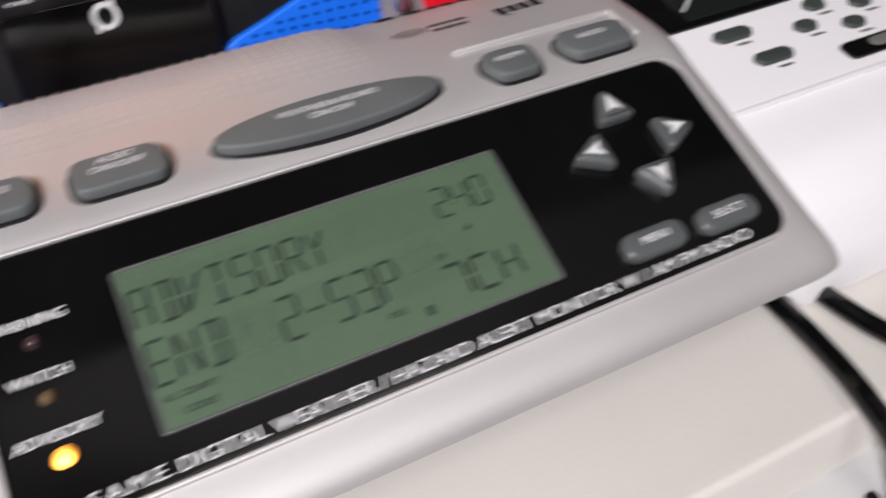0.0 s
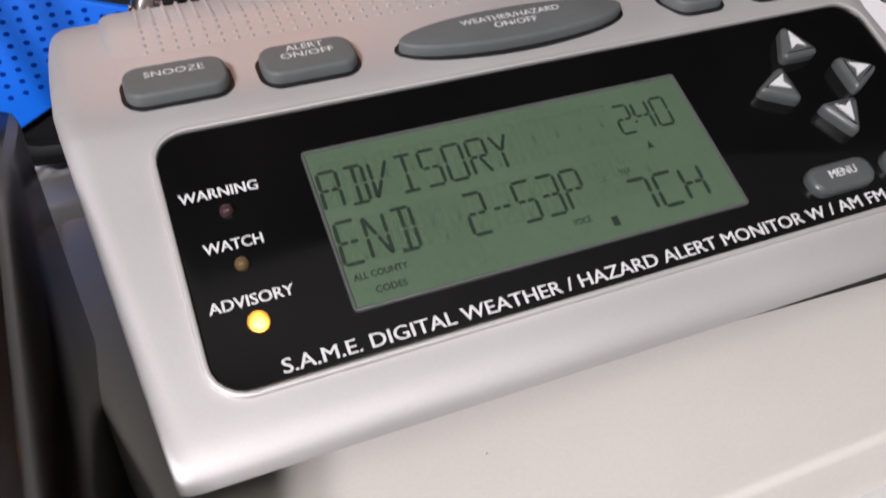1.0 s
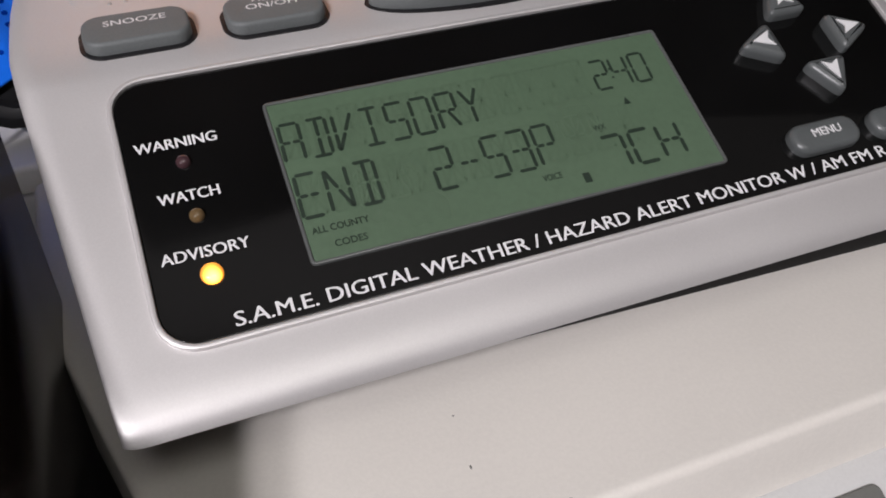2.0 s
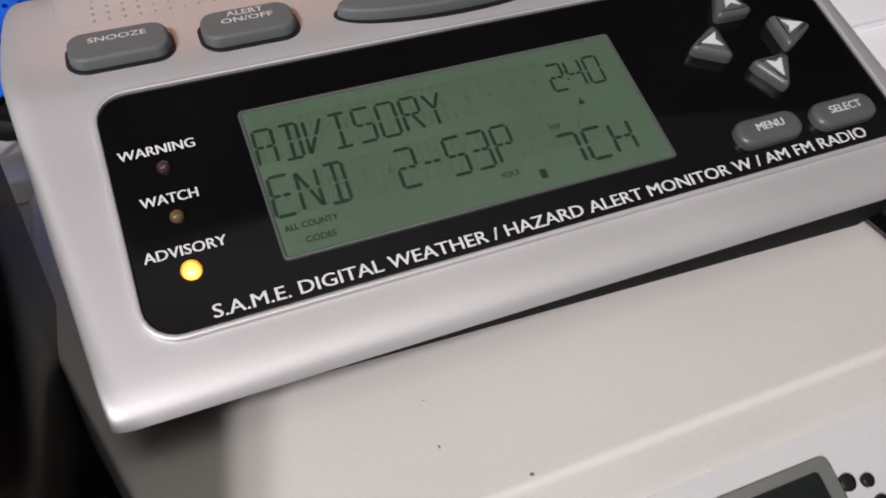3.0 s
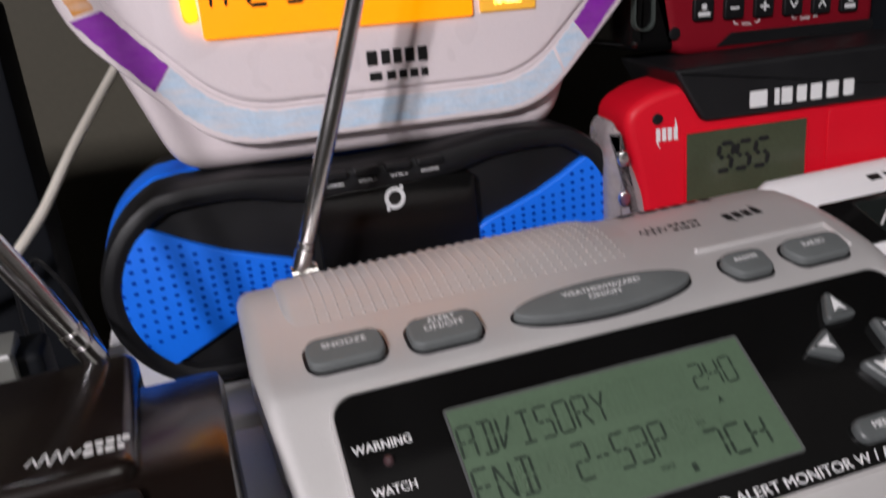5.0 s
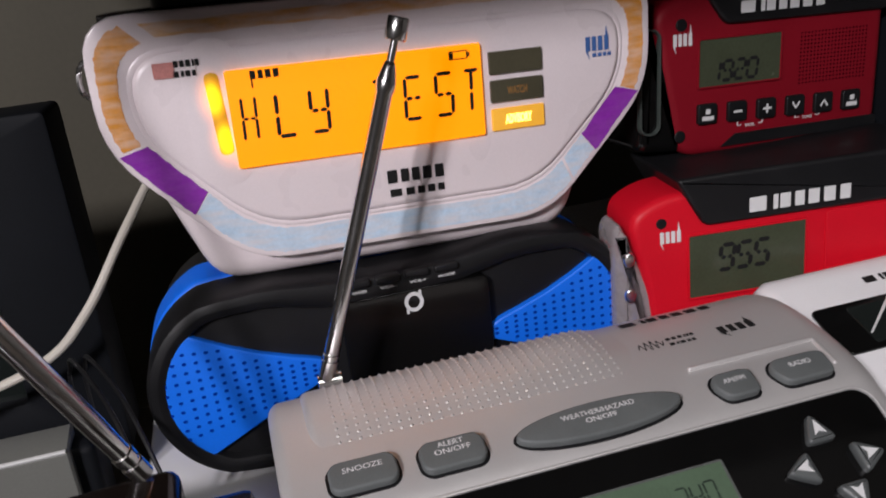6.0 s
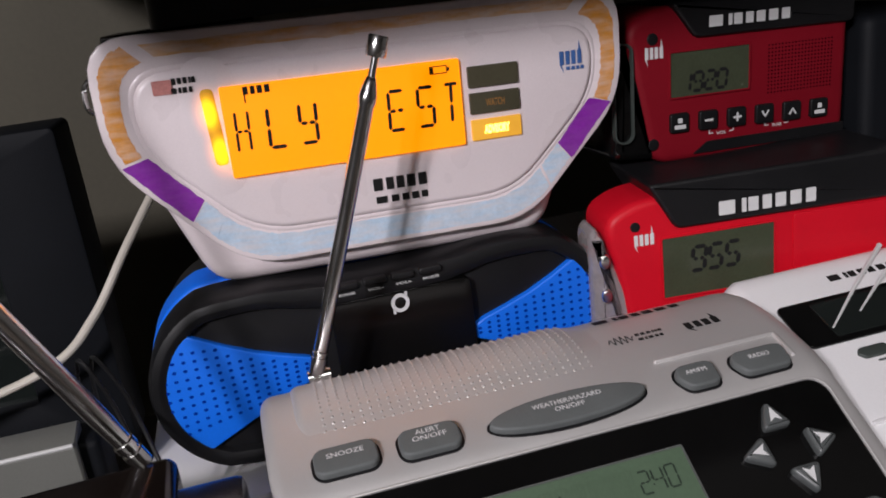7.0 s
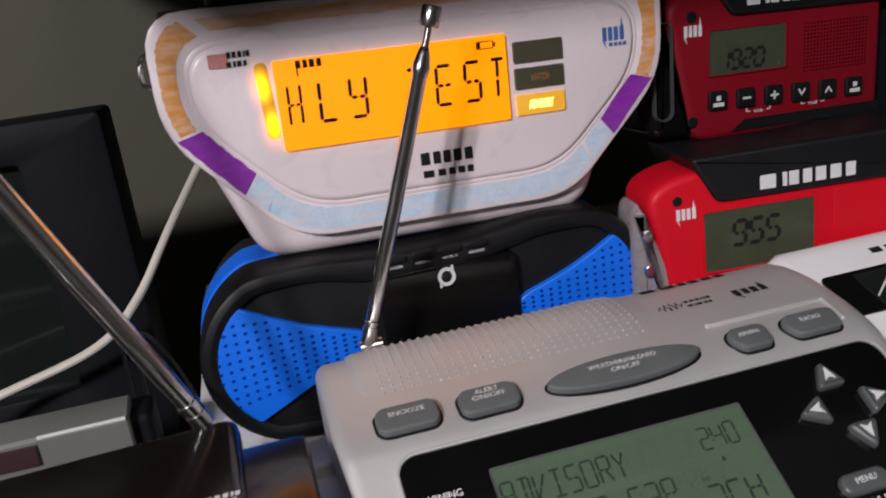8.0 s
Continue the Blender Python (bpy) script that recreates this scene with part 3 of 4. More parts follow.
        part("arrow", slab(arrow_head(x, y + 0.0004, 0.0049, ar), PANEL, 0.00365, 0, 0.0034), PRINTWHITE, b)
    for x, y, word in ((0.0656, -0.0004, "MENU"), (0.0860, -0.0008, "SELECT")):
        b = part("button", slab(rrect(x, y, 0.0166, 0.0070, 0.0031, 6), PANEL, 0.0030, 0.0013), ARROWGREY, t, "grey oblong button")
        lettering(word, x, y + 0.0004, 0.0070 if word == "MENU" else 0.0086, 0.0019, PANEL, PRINTWHITE, b, 0.0032, 0.0, 0.0, 0.00005)

    # buttons on the top
    def top_button(x, y, pts, words):
        m = top_plane(y)
        part("button_well", slab(inset(pts, -0.0009), m, 0.0002, 0, -0.001), BLACK, t)
        b = part("top_button", slab(pts, m, 0.0028, 0.0009), RUBBER, t, "dark grey rubber button")
        for word, dy, ww in words:
            lettering(word, x, dy, ww, 0.0019, m, PRINTWHITE, b, 0.00290, 0.0, 0.0, 0.00003)
    top_button(-0.0618, 0.0494, rrect(-0.0618, 0, 0.0204, 0.0108, 0.0036, 6), [("SNOOZE", 0.0014, 0.0118)])
    top_button(-0.0348, 0.0486, rrect(-0.0348, 0, 0.0200, 0.0108, 0.0036, 6), [("ALERT", 0.0030, 0.0080), ("ON/OFF", 0.0003, 0.0112)])
    lens = [(x * 1.0 + 0.0125, y) for x, y in oval(0, 0, 0.0276, 0.0064, 36)]
    top_button(0.0125, 0.0474, lens, [("WEATHER/HAZARD", 0.0022, 0.0245), ("ON/OFF", -0.0006, 0.0105)])
    part("button_ridge", slab(rrect(0.0735, 0.0098, 0.0475, 0.0016, 0.0007, 3), top_plane(0.0490), 0.0010, 0.0007, -0.001), SILVER, t)
    part("button_ridge", slab(rrect(0.0975, 0.0035, 0.0016, 0.0130, 0.0007, 3), top_plane(0.0490), 0.0010, 0.0007, -0.001), SILVER, t)
    for x, ww, word, tw in ((0.0595, 0.0155, "AM/FM", 0.0078), (0.0840, 0.0215, "RADIO", 0.0078)):
        top_button(x, 0.0468, softened([(x - ww / 2, 0.0012), (x - ww / 2 + 0.003, -0.0050), (x + ww / 2 - 0.001, -0.0050), (x + ww / 2, 0.0040), (x + ww / 2 - 0.003, 0.0054), (x - ww / 2 + 0.002, 0.0054)], 0.0026, 3), [(word, 0.0014, tw)])

    # raised loudspeaker grille with its knobs
    def swell(x, y):
        f = max(0.0, min(1.0, (y - 0.061) / 0.016))
        g = max(0.0, min(1.0, (0.040 - x) / 0.018))
        return 0.0020 * f * f * (3 - 2 * f) * g * g * (3 - 2 * g) - 0.0002
    ys = [0.0600 + 0.0022 * k for k in range(21)]
    bm = bmesh.new()
    rows = []
    for y in ys:
        rows.append([bm.verts.new((x, y, top_z(y) + swell(x, y) + drop)) for x, drop in
                     ((-0.0750, -0.0024), (-0.0742, -0.0010), (-0.0732, -0.0003), (-0.0718, 0), (0.0, 0), (0.020, 0), (0.025, 0), (0.030, 0), (0.035, 0), (0.041, 0))])
    for a, b in zip(rows, rows[1:]):
        for i in range(len(a) - 1):
            bm.faces.new((a[i], a[i + 1], b[i + 1], b[i]))
    part("grille_pad", bm, SILVER, t, "raised perforated loudspeaker pad", 60)
    bm = bmesh.new()
    for r in range(14):
        y = 0.0645 + 0.0027 * r
        for c in range(31):
            x = -0.0660 + 0.00328 * c
            if x > 0.031:
                continue
            m = frame_of((x, y, top_z(y) + max(0.0, swell(x, y))), (1, 0, 0), (0, 1, (top_z(y + 0.002) - top_z(y - 0.002)) / 0.004))
            rr = 0.00070
            ring0 = [bm.verts.new(m @ Vector((rr * math.cos(k * 1.0472), rr * math.sin(k * 1.0472), -0.0001))) for k in range(6)]
            tip = bm.verts.new(m @ Vector((0, 0, 0.00075)))
            for k in range(6):
                bm.faces.new((ring0[k - 1], ring0[k], tip))
    knobs = part("grille_texture", bm, KNOB, t, "rows of tiny raised silver knobs", 80)
    tagged(knobs, kind="stuff")
    brand(0.0615, 0.0, 0.038, 0.0040, top_plane(0.0925), 0.0003, PRINTBLACK, t)
    m = top_plane(0.074)
    part("wave_mark", wave_mark(0.0455, 0.0008, 0.0100, 0.0056, m, 0.00015), PRINTBLACK, t)
    part("printed_words", bars(word_bars(0.0575, 0.0020, 0.0115, 0.0016, (1, 1, 1, .5, .5, .9)) + word_bars(0.0570, -0.0012, 0.0105, 0.0016, (1, .5, 1, .7, .7)), m, 0.0001, 0.00005), PRINTBLACK, t)
    agency_mark(0.0790, 0.0000, 0.0150, 0.0085, m, PRINTBLACK, t, 0.0001)

    # telescopic aerial at the back
    ax = Vector((-0.0212, 0.1085, 1.0545)) - Vector((-0.0628, 0.1085, 0.938))
    ln, ax = ax.length, ax.normalized()
    b0 = Vector((-0.0628, 0.1085, 0.938))
    prof = [(-0.004, .0030), (0.0, .0032), (.004, .0033), (.0042, .0027), (.0052, .0027), (.0054, .0031), (.0062, .0031), (.0064, .0025), (.008, .0029), (.05, .0029),
            (.099, .0029), (.1005, .0034), (.103, .0033), (.1045, .0029), (.106, .0026), (.1075, .0022), (.109, .0018), (.1095, .0013), (ln - .0075, .0013), (ln - .0074, .0034), (ln - .0068, .0037), (ln - .0006, .0037), (ln, .0033)]
    aerial = part("aerial", rod([b0 + ax * a for a, _ in prof], [r for _, r in prof], 20), CHROME, t, "chrome telescopic aerial")
    part("aerial_pivot", rod([(-0.067, 0.1085, 0.9335), (-0.0585, 0.1085, 0.9335)], 0.0034, 12), CHROME, t)


silver_radio()


def power_cables():
    for ctrl, r in ((((0.108, 0.030, 0.8690), (0.107, 0.006, 0.8672), (0.1035, -0.018, 0.8645), (0.0985, -0.036, 0.8625), (0.0965, -0.047, 0.856), (0.0975, -0.053, 0.835), (0.100, -0.070, 0.829)), 0.0028),
                    (((0.120, 0.030, 0.8690), (0.119, 0.006, 0.8672), (0.120, -0.018, 0.8645), (0.1240, -0.036, 0.8625), (0.1265, -0.047, 0.856), (0.1275, -0.053, 0.837), (0.128, -0.070, 0.829)), 0.0028)):
        solid("power_cable", rod(curve_points(ctrl), r, 10), BLACKGLOSS, "black power cable over the edge of the cream case", "cable", group="cables from the silver radio")


power_cables()


# ---- alarm receiver with the orange display ----
def alarm_receiver():
    AW_Y, ROLL = 0.1455, -1.6
    C = (-0.019, 1.015)
    F = front(AW_Y, ROLL, C)
    t = thing("alert_receiver", (-0.02, 0.18, 0.966), "white alert receiver with an orange lit display, on the blue speaker", "radio")

    def outline(k, drop=0.0):
        return softened([(-0.019 - 0.1045 + k, 1.0625 - k), (-0.019 - 0.1045 + k, 1.0165 + k * 0.3), (-0.019 - 0.0600 + k * 0.45, 0.9695 + k),
                         (-0.019 + 0.0600 - k * 0.45, 0.9695 + k), (-0.019 + 0.1045 - k, 1.0165 + k * 0.3), (-0.019 + 0.1045 - k, 1.0625 - k)], 0.016, 5)
    out, inn = outline(0), outline(0.0135)
    # tub behind the rim
    tub = softened([(-0.112, 1.058), (-0.112, 1.008), (-0.0935, 0.9602), (0.0500, 0.9602), (0.068, 1.008), (0.071, 1.058)], 0.012, 5)
    part("case", slab(tub, front(0.205, ROLL, C), 0.0555, 0.009, 0), AWWHITE, t, "milky white plastic case")
    part("front_plate", slab(outline(0.0135), F, 0.0040, 0.0026, -0.004), AWWHITE, t, "slightly raised milky front window")
    rim = part("rim", ring_slab(out, inn, F, 0.0022, 0.0012, -0.0045), AWWHITE, t, "flat rim coloured with marker pen")
    part("seam", ring_slab(outline(0.0118), outline(0.0140), F, 0.0026, 0.0008, 0.0), AWWHITE, t)

    # marker colour on the rim: bands between two insets of the outline
    def band(i0, i1, a, b, mat_, label):
        o, n = outline(a), outline(b)
        bm = bmesh.new()
        rnd = random.Random(i0)
        idx = [i % len(o) for i in range(i0, i1)]
        pts_o, pts_n = [], []
        for i, j in zip(idx, idx[1:]):
            for k in range(6):
                f = k / 6
                pts_o.append([o[i][q] * (1 - f) + o[j][q] * f + rnd.uniform(-.0003, .0003) for q in (0, 1)])
                pts_n.append([n[i][q] * (1 - f) + n[j][q] * f + rnd.uniform(-.0003, .0003) for q in (0, 1)])
        va = [bm.verts.new(F @ Vector((*p, 0.0024))) for p in pts_o]
        vb = [bm.verts.new(F @ Vector((*p, 0.0024))) for p in pts_n]
        for k in range(len(va) - 1):
            bm.faces.new((va[k], va[k + 1], vb[k + 1], vb[k]))
        part("marker_band", bm, mat_, rim, label)

    def cut(p, q, f0, f1, k0, k1, mat_, label):
        """A band along one straight run of the rim, from fraction f0 to f1 of it."""
        o, n = outline(k0), outline(k1)
        bm = bmesh.new()
        rnd = random.Random(p * 7 + int(f0 * 100))
        steps = 14
        va, vb = [], []
        for s in range(steps + 1):
            f = f0 + (f1 - f0) * s / steps
            j = rnd.uniform(-.0004, .0004)
            va.append(bm.verts.new(F @ Vector((o[p][0] * (1 - f) + o[q][0] * f, o[p][1] * (1 - f) + o[q][1] * f + j, 0.0024))))
            vb.append(bm.verts.new(F @ Vector((n[p][0] * (1 - f) + n[q][0] * f, n[p][1] * (1 - f) + n[q][1] * f + j, 0.0024))))
        for k in range(steps):
            bm.faces.new((va[k], va[k + 1], vb[k + 1], vb[k]))
        part("marker_band", bm, mat_, rim, label)
    # corner i occupies points 6i .. 6i+5 of the outline
    A, B = 0.0022, 0.0110
    band(1, 10, 0.0030, 0.0092, ORANGEINK, "band of orange marker")
    cut(9, 12, 0.0, 0.74, 0.0012, B, PURPLEINK, "band of purple marker")
    cut(9, 12, 0.74, 1.0, A, B, BLUEINK, "band of pale blue marker")
    band(12, 24, A, B, BLUEINK, "band of pale blue marker")
    cut(23, 26, 0.0, 0.33, A, B, BLUEINK, "band of pale blue marker")
    cut(23, 26, 0.33, 1.0, 0.0012, B, PURPLEINK, "band of purple marker")
    band(26, 35, 0.0030, 0.0092, ORANGEINK, "band of orange marker")
    cut(35, 0, 0.0, 0.54, 0.0034, 0.0078, FADEDINK, "faded band of orange marker")
    cut(35, 0, 0.54, 1.0, 0.0034, 0.0082, FADEDINK, "faded band of orange marker")

    # display and lamps
    F = F @ Matrix.Translation((0, 0, 0.0034))
    lcd = part("display", slab(rrect(-0.0325, 1.0235, 0.0930, 0.0345, 0.0008, 2), F, 0.0022, 0.0002, 0.0005), LCDORANGE, t, "lit orange display")
    M = F
    for ch, a, b in (("H", -0.0752, -0.0705), ("L", -0.0632, -0.0568), ("y", -0.0512, -0.0450), ("T", -0.0285, -0.0222), ("E", -0.0163, -0.0102), ("S", -0.0045, 0.0018), ("T", 0.0062, 0.0122)):
        part("character", segments(ch, a, b, 1.0160, 1.0312, M, 0.0024, 0.23, 0.0, 0.03), PRINTBLACK, lcd)
    part("display_icon", ring_slab(rrect(0.0052, 1.0372, 0.0072, 0.0032, 0.0003, 2), rrect(0.0052, 1.0372, 0.0064, 0.0024, 0.0002, 2), F, 0.0025, 0, 0.0023), PRINTBLACK, lcd)
    for r in ((0.0026, 1.0372, 0.0014, 0.0022), (0.0093, 1.0372, 0.0008, 0.0016)):
        part("display_icon", bars([r], F, 0.0023, 0.0001), PRINTBLACK, lcd)
    part("printed_mark", bars(word_bars(-0.0650, 1.0385, 0.0108, 0.0030, (1, .9, 1, 1)) + [(-0.0700, 1.0358, 0.0006, 0.0035)], F, 0.0023, 0.0001), PRINTBLACK, lcd)
    part("light_guide", slab(rrect(-0.0832, 1.0262, 0.0205, 0.0520, 0.0095, 6), F, 0.00070, 0.00005, 0.0004), GLOWORANGE, t, "milky plastic glowing orange from two lamps behind it")
    strip = softened([(-0.0861, 1.0405), (-0.0844, 1.0115), (-0.0794, 1.0118), (-0.0811, 1.0408)], 0.0024, 6)
    part("lamp_lens", slab(strip, F, 0.00085, 0.0001, 0.0007), GLOWAMBER, t, "lit amber lamp strip")
    for k, (zc, mat_) in enumerate(((1.0326, INDICATOR), (1.0220, INDICATOR), (1.0112, LITAMBER))):
        w = part("indicator_window", slab(rrect(0.0278, zc, 0.0212, 0.0084, 0.0004, 2), F, 0.0018, 0.0002, 0.0005), mat_, t, "lit amber indicator window" if k == 2 else "dark olive indicator window")
        if k == 1:
            lettering("WATCH", 0.0278, zc, 0.0080, 0.0030, F, DIMTEXT, w, 0.0020)
        if k == 2:
            lettering("ADVISORY", 0.0278, zc, 0.0108, 0.0036, F, LITTEXT, w, 0.0020, 0.05)
    part("brand_mark", bars(word_bars(-0.0140, 0.9950, 0.0235, 0.0050, (1.1, .9, .9, 1, 1)), F, 0.0010, 0.0001), PRINTBLACK, t)
    part("brand_mark", bars(word_bars(-0.0140, 0.9886, 0.0225, 0.0028, (1.4, 1, .9, .9, .8)), F, 0.0010, 0.0001), PRINTBLACK, t)
    agency_mark(0.0622, 1.0355, 0.0105, 0.0110, F, PRINTBLUE, t, 0.0010)
    part("printed_mark", bars(word_bars(0.0640, 1.0312, 0.0085, 0.0014, (1, 1, .8, 1)), F, 0.0010, 0.0001), PRINTBLUE, t)
    part("wave_mark", bars([(-0.0985, 1.0430, 0.0070, 0.0052)], F, 0.0010, 0.0001), PRINTRED, t, "faded pink printed mark")
    part("printed_words", bars(word_bars(-0.0905, 1.0448, 0.0090, 0.0022, (1, 1, 1, .5, .9)) + word_bars(-0.0915, 1.0414, 0.0080, 0.0020, (1, .6, .9, .7)), F, 0.0010, 0.0001), PRINTBLACK, t)
    part("hook", rod(curve_points([(-0.119, 0.158, 1.052), (-0.1255, 0.156, 1.049), (-0.1262, 0.155, 1.040), (-0.119, 0.158, 1.036)]), 0.0010, 8), CHROME, t)


alarm_receiver()


def top_device():
    t = thing("radio", (-0.03, 0.19, 1.0625), "black device lying on top of the white receiver", "radio")
    part("body", box(-0.098, 0.058, 0.146, 0.215, 1.0655, 1.120, 0.010), BLACK, t)
    part("foot", box(-0.116, -0.060, 0.150, 0.205, 1.0612, 1.0655, 0.001), BROWNBLACK, t)


top_device()


# ---- blue and black speaker ----
def blue_speaker():
    t = thing("speaker", (-0.029, 0.17, 0.884), "black and blue portable speaker under the white receiver", "speaker")
    Y = 0.140
    CX, CZ = -0.0305, 0.9246

    def outline(k, waist=0.0):
        """A dumb-bell: two round ends joined by a lower middle."""
        pts = []
        for a in range(-70, 71, 10):
            pts.append((0.0625 + (0.0395 - k) * math.cos(radians(a)), (0.0395 - k) * math.sin(radians(a))))
        pts += [(0.050, 0.0380 - k), (0.035, 0.0362 - k - 0.4 * waist), (0.018, 0.0348 - k - 0.85 * waist), (0.0, 0.0340 - k - waist), (-0.018, 0.0348 - k - 0.85 * waist), (-0.035, 0.0362 - k - 0.4 * waist), (-0.048, 0.0380 - k)]
        for a in range(110, 251, 10):
            pts.append((-0.0590 + (0.0395 - k) * math.cos(radians(a)), (0.0395 - k) * math.sin(radians(a))))
        pts += [(-0.03, -0.0395 + k), (0.03, -0.0395 + k)]
        smooth = []
        for (ax, az), (bx, bz) in zip(pts, pts[1:] + pts[:1]):
            smooth += [(CX + 0.75 * ax + 0.25 * bx, CZ + 0.75 * az + 0.25 * bz), (CX + 0.25 * ax + 0.75 * bx, CZ + 0.25 * az + 0.75 * bz)]
        return smooth
    part("body", slab(outline(0.003), front(0.215), 0.075, 0.006, 0.0), BLACK, t)
    part("blue_band", slab(outline(-0.0002), front(0.186), 0.022, 0.003, 0), BLUE, t, "blue band round the body")
    part("front_frame", ring_slab(outline(0.000), outline(0.0085, 0.004), front(Y), 0.004, 0.0038, -0.020), BLACK, t)
    F = front(Y + 0.0005)

    def fan(sx):
        pts = [(-0.1098, 0.9500), (-0.1060, 0.9478), (-0.0960, 0.9422), (-0.0850, 0.9370), (-0.0740, 0.9330), (-0.0640, 0.9298), (-0.0590, 0.9270), (-0.0590, 0.9215),
               (-0.0700, 0.9168), (-0.0860, 0.9098), (-0.1000, 0.9030), (-0.1120, 0.8975), (-0.1180, 0.9030), (-0.1225, 0.9110), (-0.1248, 0.9200), (-0.1250, 0.9300), (-0.1220, 0.9390), (-0.1165, 0.9462)]
        if sx > 0:
            pts = [(2 * CX + 0.009 - x, z) for x, z in reversed(pts)]
        return pts
    for sx in (-1, 1):
        g = part("grille", slab(fan(sx), F, 0.0035, 0.0010, -0.004), BLUE, t, "blue grille with rows of small dark holes")
        bm = bmesh.new()
        hole_rows = 10
        for r in range(hole_rows):
            for c in range(15):
                f = c / 14
                x = -0.1215 + 0.060 * f
                spread = 0.0041 * (1 - 0.50 * f)
                z = 0.9256 + 0.003 * f + (r - (hole_rows - 1) / 2) * spread
                px, pz = (x, z) if sx < 0 else (2 * CX + 0.009 - x, z)
                poly = inset(fan(sx), 0.0022)
                inside = False
                for i in range(len(poly)):
                    (x1, y1), (x2, y2) = poly[i - 1], poly[i]
                    if (y1 > pz) != (y2 > pz) and px < (x2 - x1) * (pz - y1) / (y2 - y1) + x1:
                        inside = not inside
                if inside:
                    slab(oval(px, pz, 0.00088, 0.00068, 8), F, 0.00362, 0, 0.0035, bm)
        tagged(part("perforation", bm, DARKBLUE, g), kind="stuff")
    P = front(Y - 0.0040)
    part("centre_panel", slab(rrect(-0.0225, 0.9222, 0.0600, 0.0570, 0.003, 3), P, 0.0006, 0.0004, -0.008), BLACKGLOSS, t, "glossy black centre panel")
    ring = ring_slab(oval(-0.0236, 0.9456, 0.0039, 0.0041, 24), oval(-0.0236, 0.9456, 0.0024, 0.0026, 24), P, 0.0009, 0, 0.0006)
    part("round_mark", ring, PRINTWHITE, t, "white ring-shaped mark")
    part("round_mark", bars([(-0.0208, 0.9492, 0.0011, 0.0018), (-0.0264, 0.9420, 0.0011, 0.0018)], P, 0.0006, 0.0003), PRINTWHITE, t)
    for k, word in enumerate(("POWER", "VOL-", "VOL+", "MODE")):
        x = -0.0445 + 0.0118 * k
        b = part("key", slab(rrect(x, 0.9572, 0.0100, 0.0030, 0.0012, 3), front(Y - 0.0040), 0.0016, 0.0008, -0.002), BLACK, t)
        lettering(word, x, 0.9538, 0.0068, 0.0011, front(Y - 0.0040), PRINTWHITE, b, 0.0002)


blue_speaker()


# ---- two red crank radios ----
def crank_radio(y, x0, x1, z0, z1, mat_, label, lens_mat, band, screen, digits, mark_w, group, shoulder, drop=0.0, deep=0.055):
    """An upright radio with a lamp lens on its end, a black brow with the brand mark and a small screen."""
    t = thing("crank_radio", ((x0 + x1) / 2, y + 0.03, z0), label, "radio", group)
    F = front(y)
    part("body", slab(softened([(x0 + 0.014, z0), (x1, z0), (x1, z1 - drop), (x0 + 0.017, z1 - drop), (x0 + 0.001, z1 - drop - 0.008), (x0 + shoulder, (z0 + z1) / 2 + 0.013 - drop)], 0.010, 6), front(y + deep), deep, 0.004, 0), mat_, t)
    part("back_case", box(x0 + 0.035, x1 - 0.002, y + deep - 0.005, y + 0.060, z0, z1 - 0.002, 0.002), BLACK, t)
    bx = x0 + band[0]
    brow = [(bx, z1 + 0.001), (bx + 0.012, band[1]), (x1 + 0.001, band[1] - 0.0005), (x1 + 0.001, z1 + 0.001)]
    part("brow", slab(softened(brow, 0.003, 3), front(y + 0.052), 0.0545, 0.002, 0), BLACK, t, "black upper band")
    brand(*mark_w, front(y - 0.0025), 0.0001, PRINTWHITE, t)
    sx0, sx1, sz0, sz1 = screen
    part("screen_frame", ring_slab(rrect((sx0 + sx1) / 2, (sz0 + sz1) / 2, sx1 - sx0 + 0.0016, sz1 - sz0 + 0.0016, 0.001, 2), rrect((sx0 + sx1) / 2, (sz0 + sz1) / 2, sx1 - sx0, sz1 - sz0, 0.0006, 2), F, 0.0010, 0.0002, -0.001), mat_, t)
    lcd = part("screen", slab(rrect((sx0 + sx1) / 2, (sz0 + sz1) / 2, sx1 - sx0, sz1 - sz0, 0.0006, 2), F, 0.0004, 0, -0.001), LCDGREY, t, "grey-green liquid crystal screen")
    characters(digits[0], *digits[1:], F, 0.0006, PRINTBLACK, lcd, 0.33, 0.24, 0.14)
    lx = x0 - 0.001
    zc = (z0 + z1) / 2
    lamp_part = part("lamp_lens", slab(softened([(lx - 0.004, z0 + 0.004), (lx + 0.0190, z0 + 0.002), (lx + 0.0165, zc - 0.002), (lx + shoulder + 0.002, zc + 0.014 - drop), (lx + 0.001, z1 - 0.010 - drop), (lx - 0.003, z1 - 0.014 - drop)], 0.004, 4), front(y + deep - 0.009), deep - 0.0105, 0.005, 0), lens_mat, t, "lamp lens on the end")
    if lens_mat is BLACKGLOSS:
        part("lens_rim", ring_slab(rrect(lx + 0.0010, zc - 0.001, 0.0095, 0.0440, 0.0042, 5), rrect(lx + 0.0010, zc - 0.001, 0.0080, 0.0425, 0.0036, 5), front(y + 0.0005), 0.0012, 0.0003, -0.002), SLATE, lamp_part, "worn grey rim of the lens")
    for k in (-1, 1) if lens_mat is not BLACKGLOSS else ():
        part("lamp_bulb", slab(oval(lx + 0.0025, zc + 0.008 + k * 0.008, 0.0024, 0.0034, 16), front(y + 0.0018), 0.0030, 0.0012), CHROME, lamp_part)
    agency_mark(sx0 - 0.0075, sz1 + 0.001, 0.0095, 0.0100, F, PRINTWHITE, t, 0.0003)
    return t, F


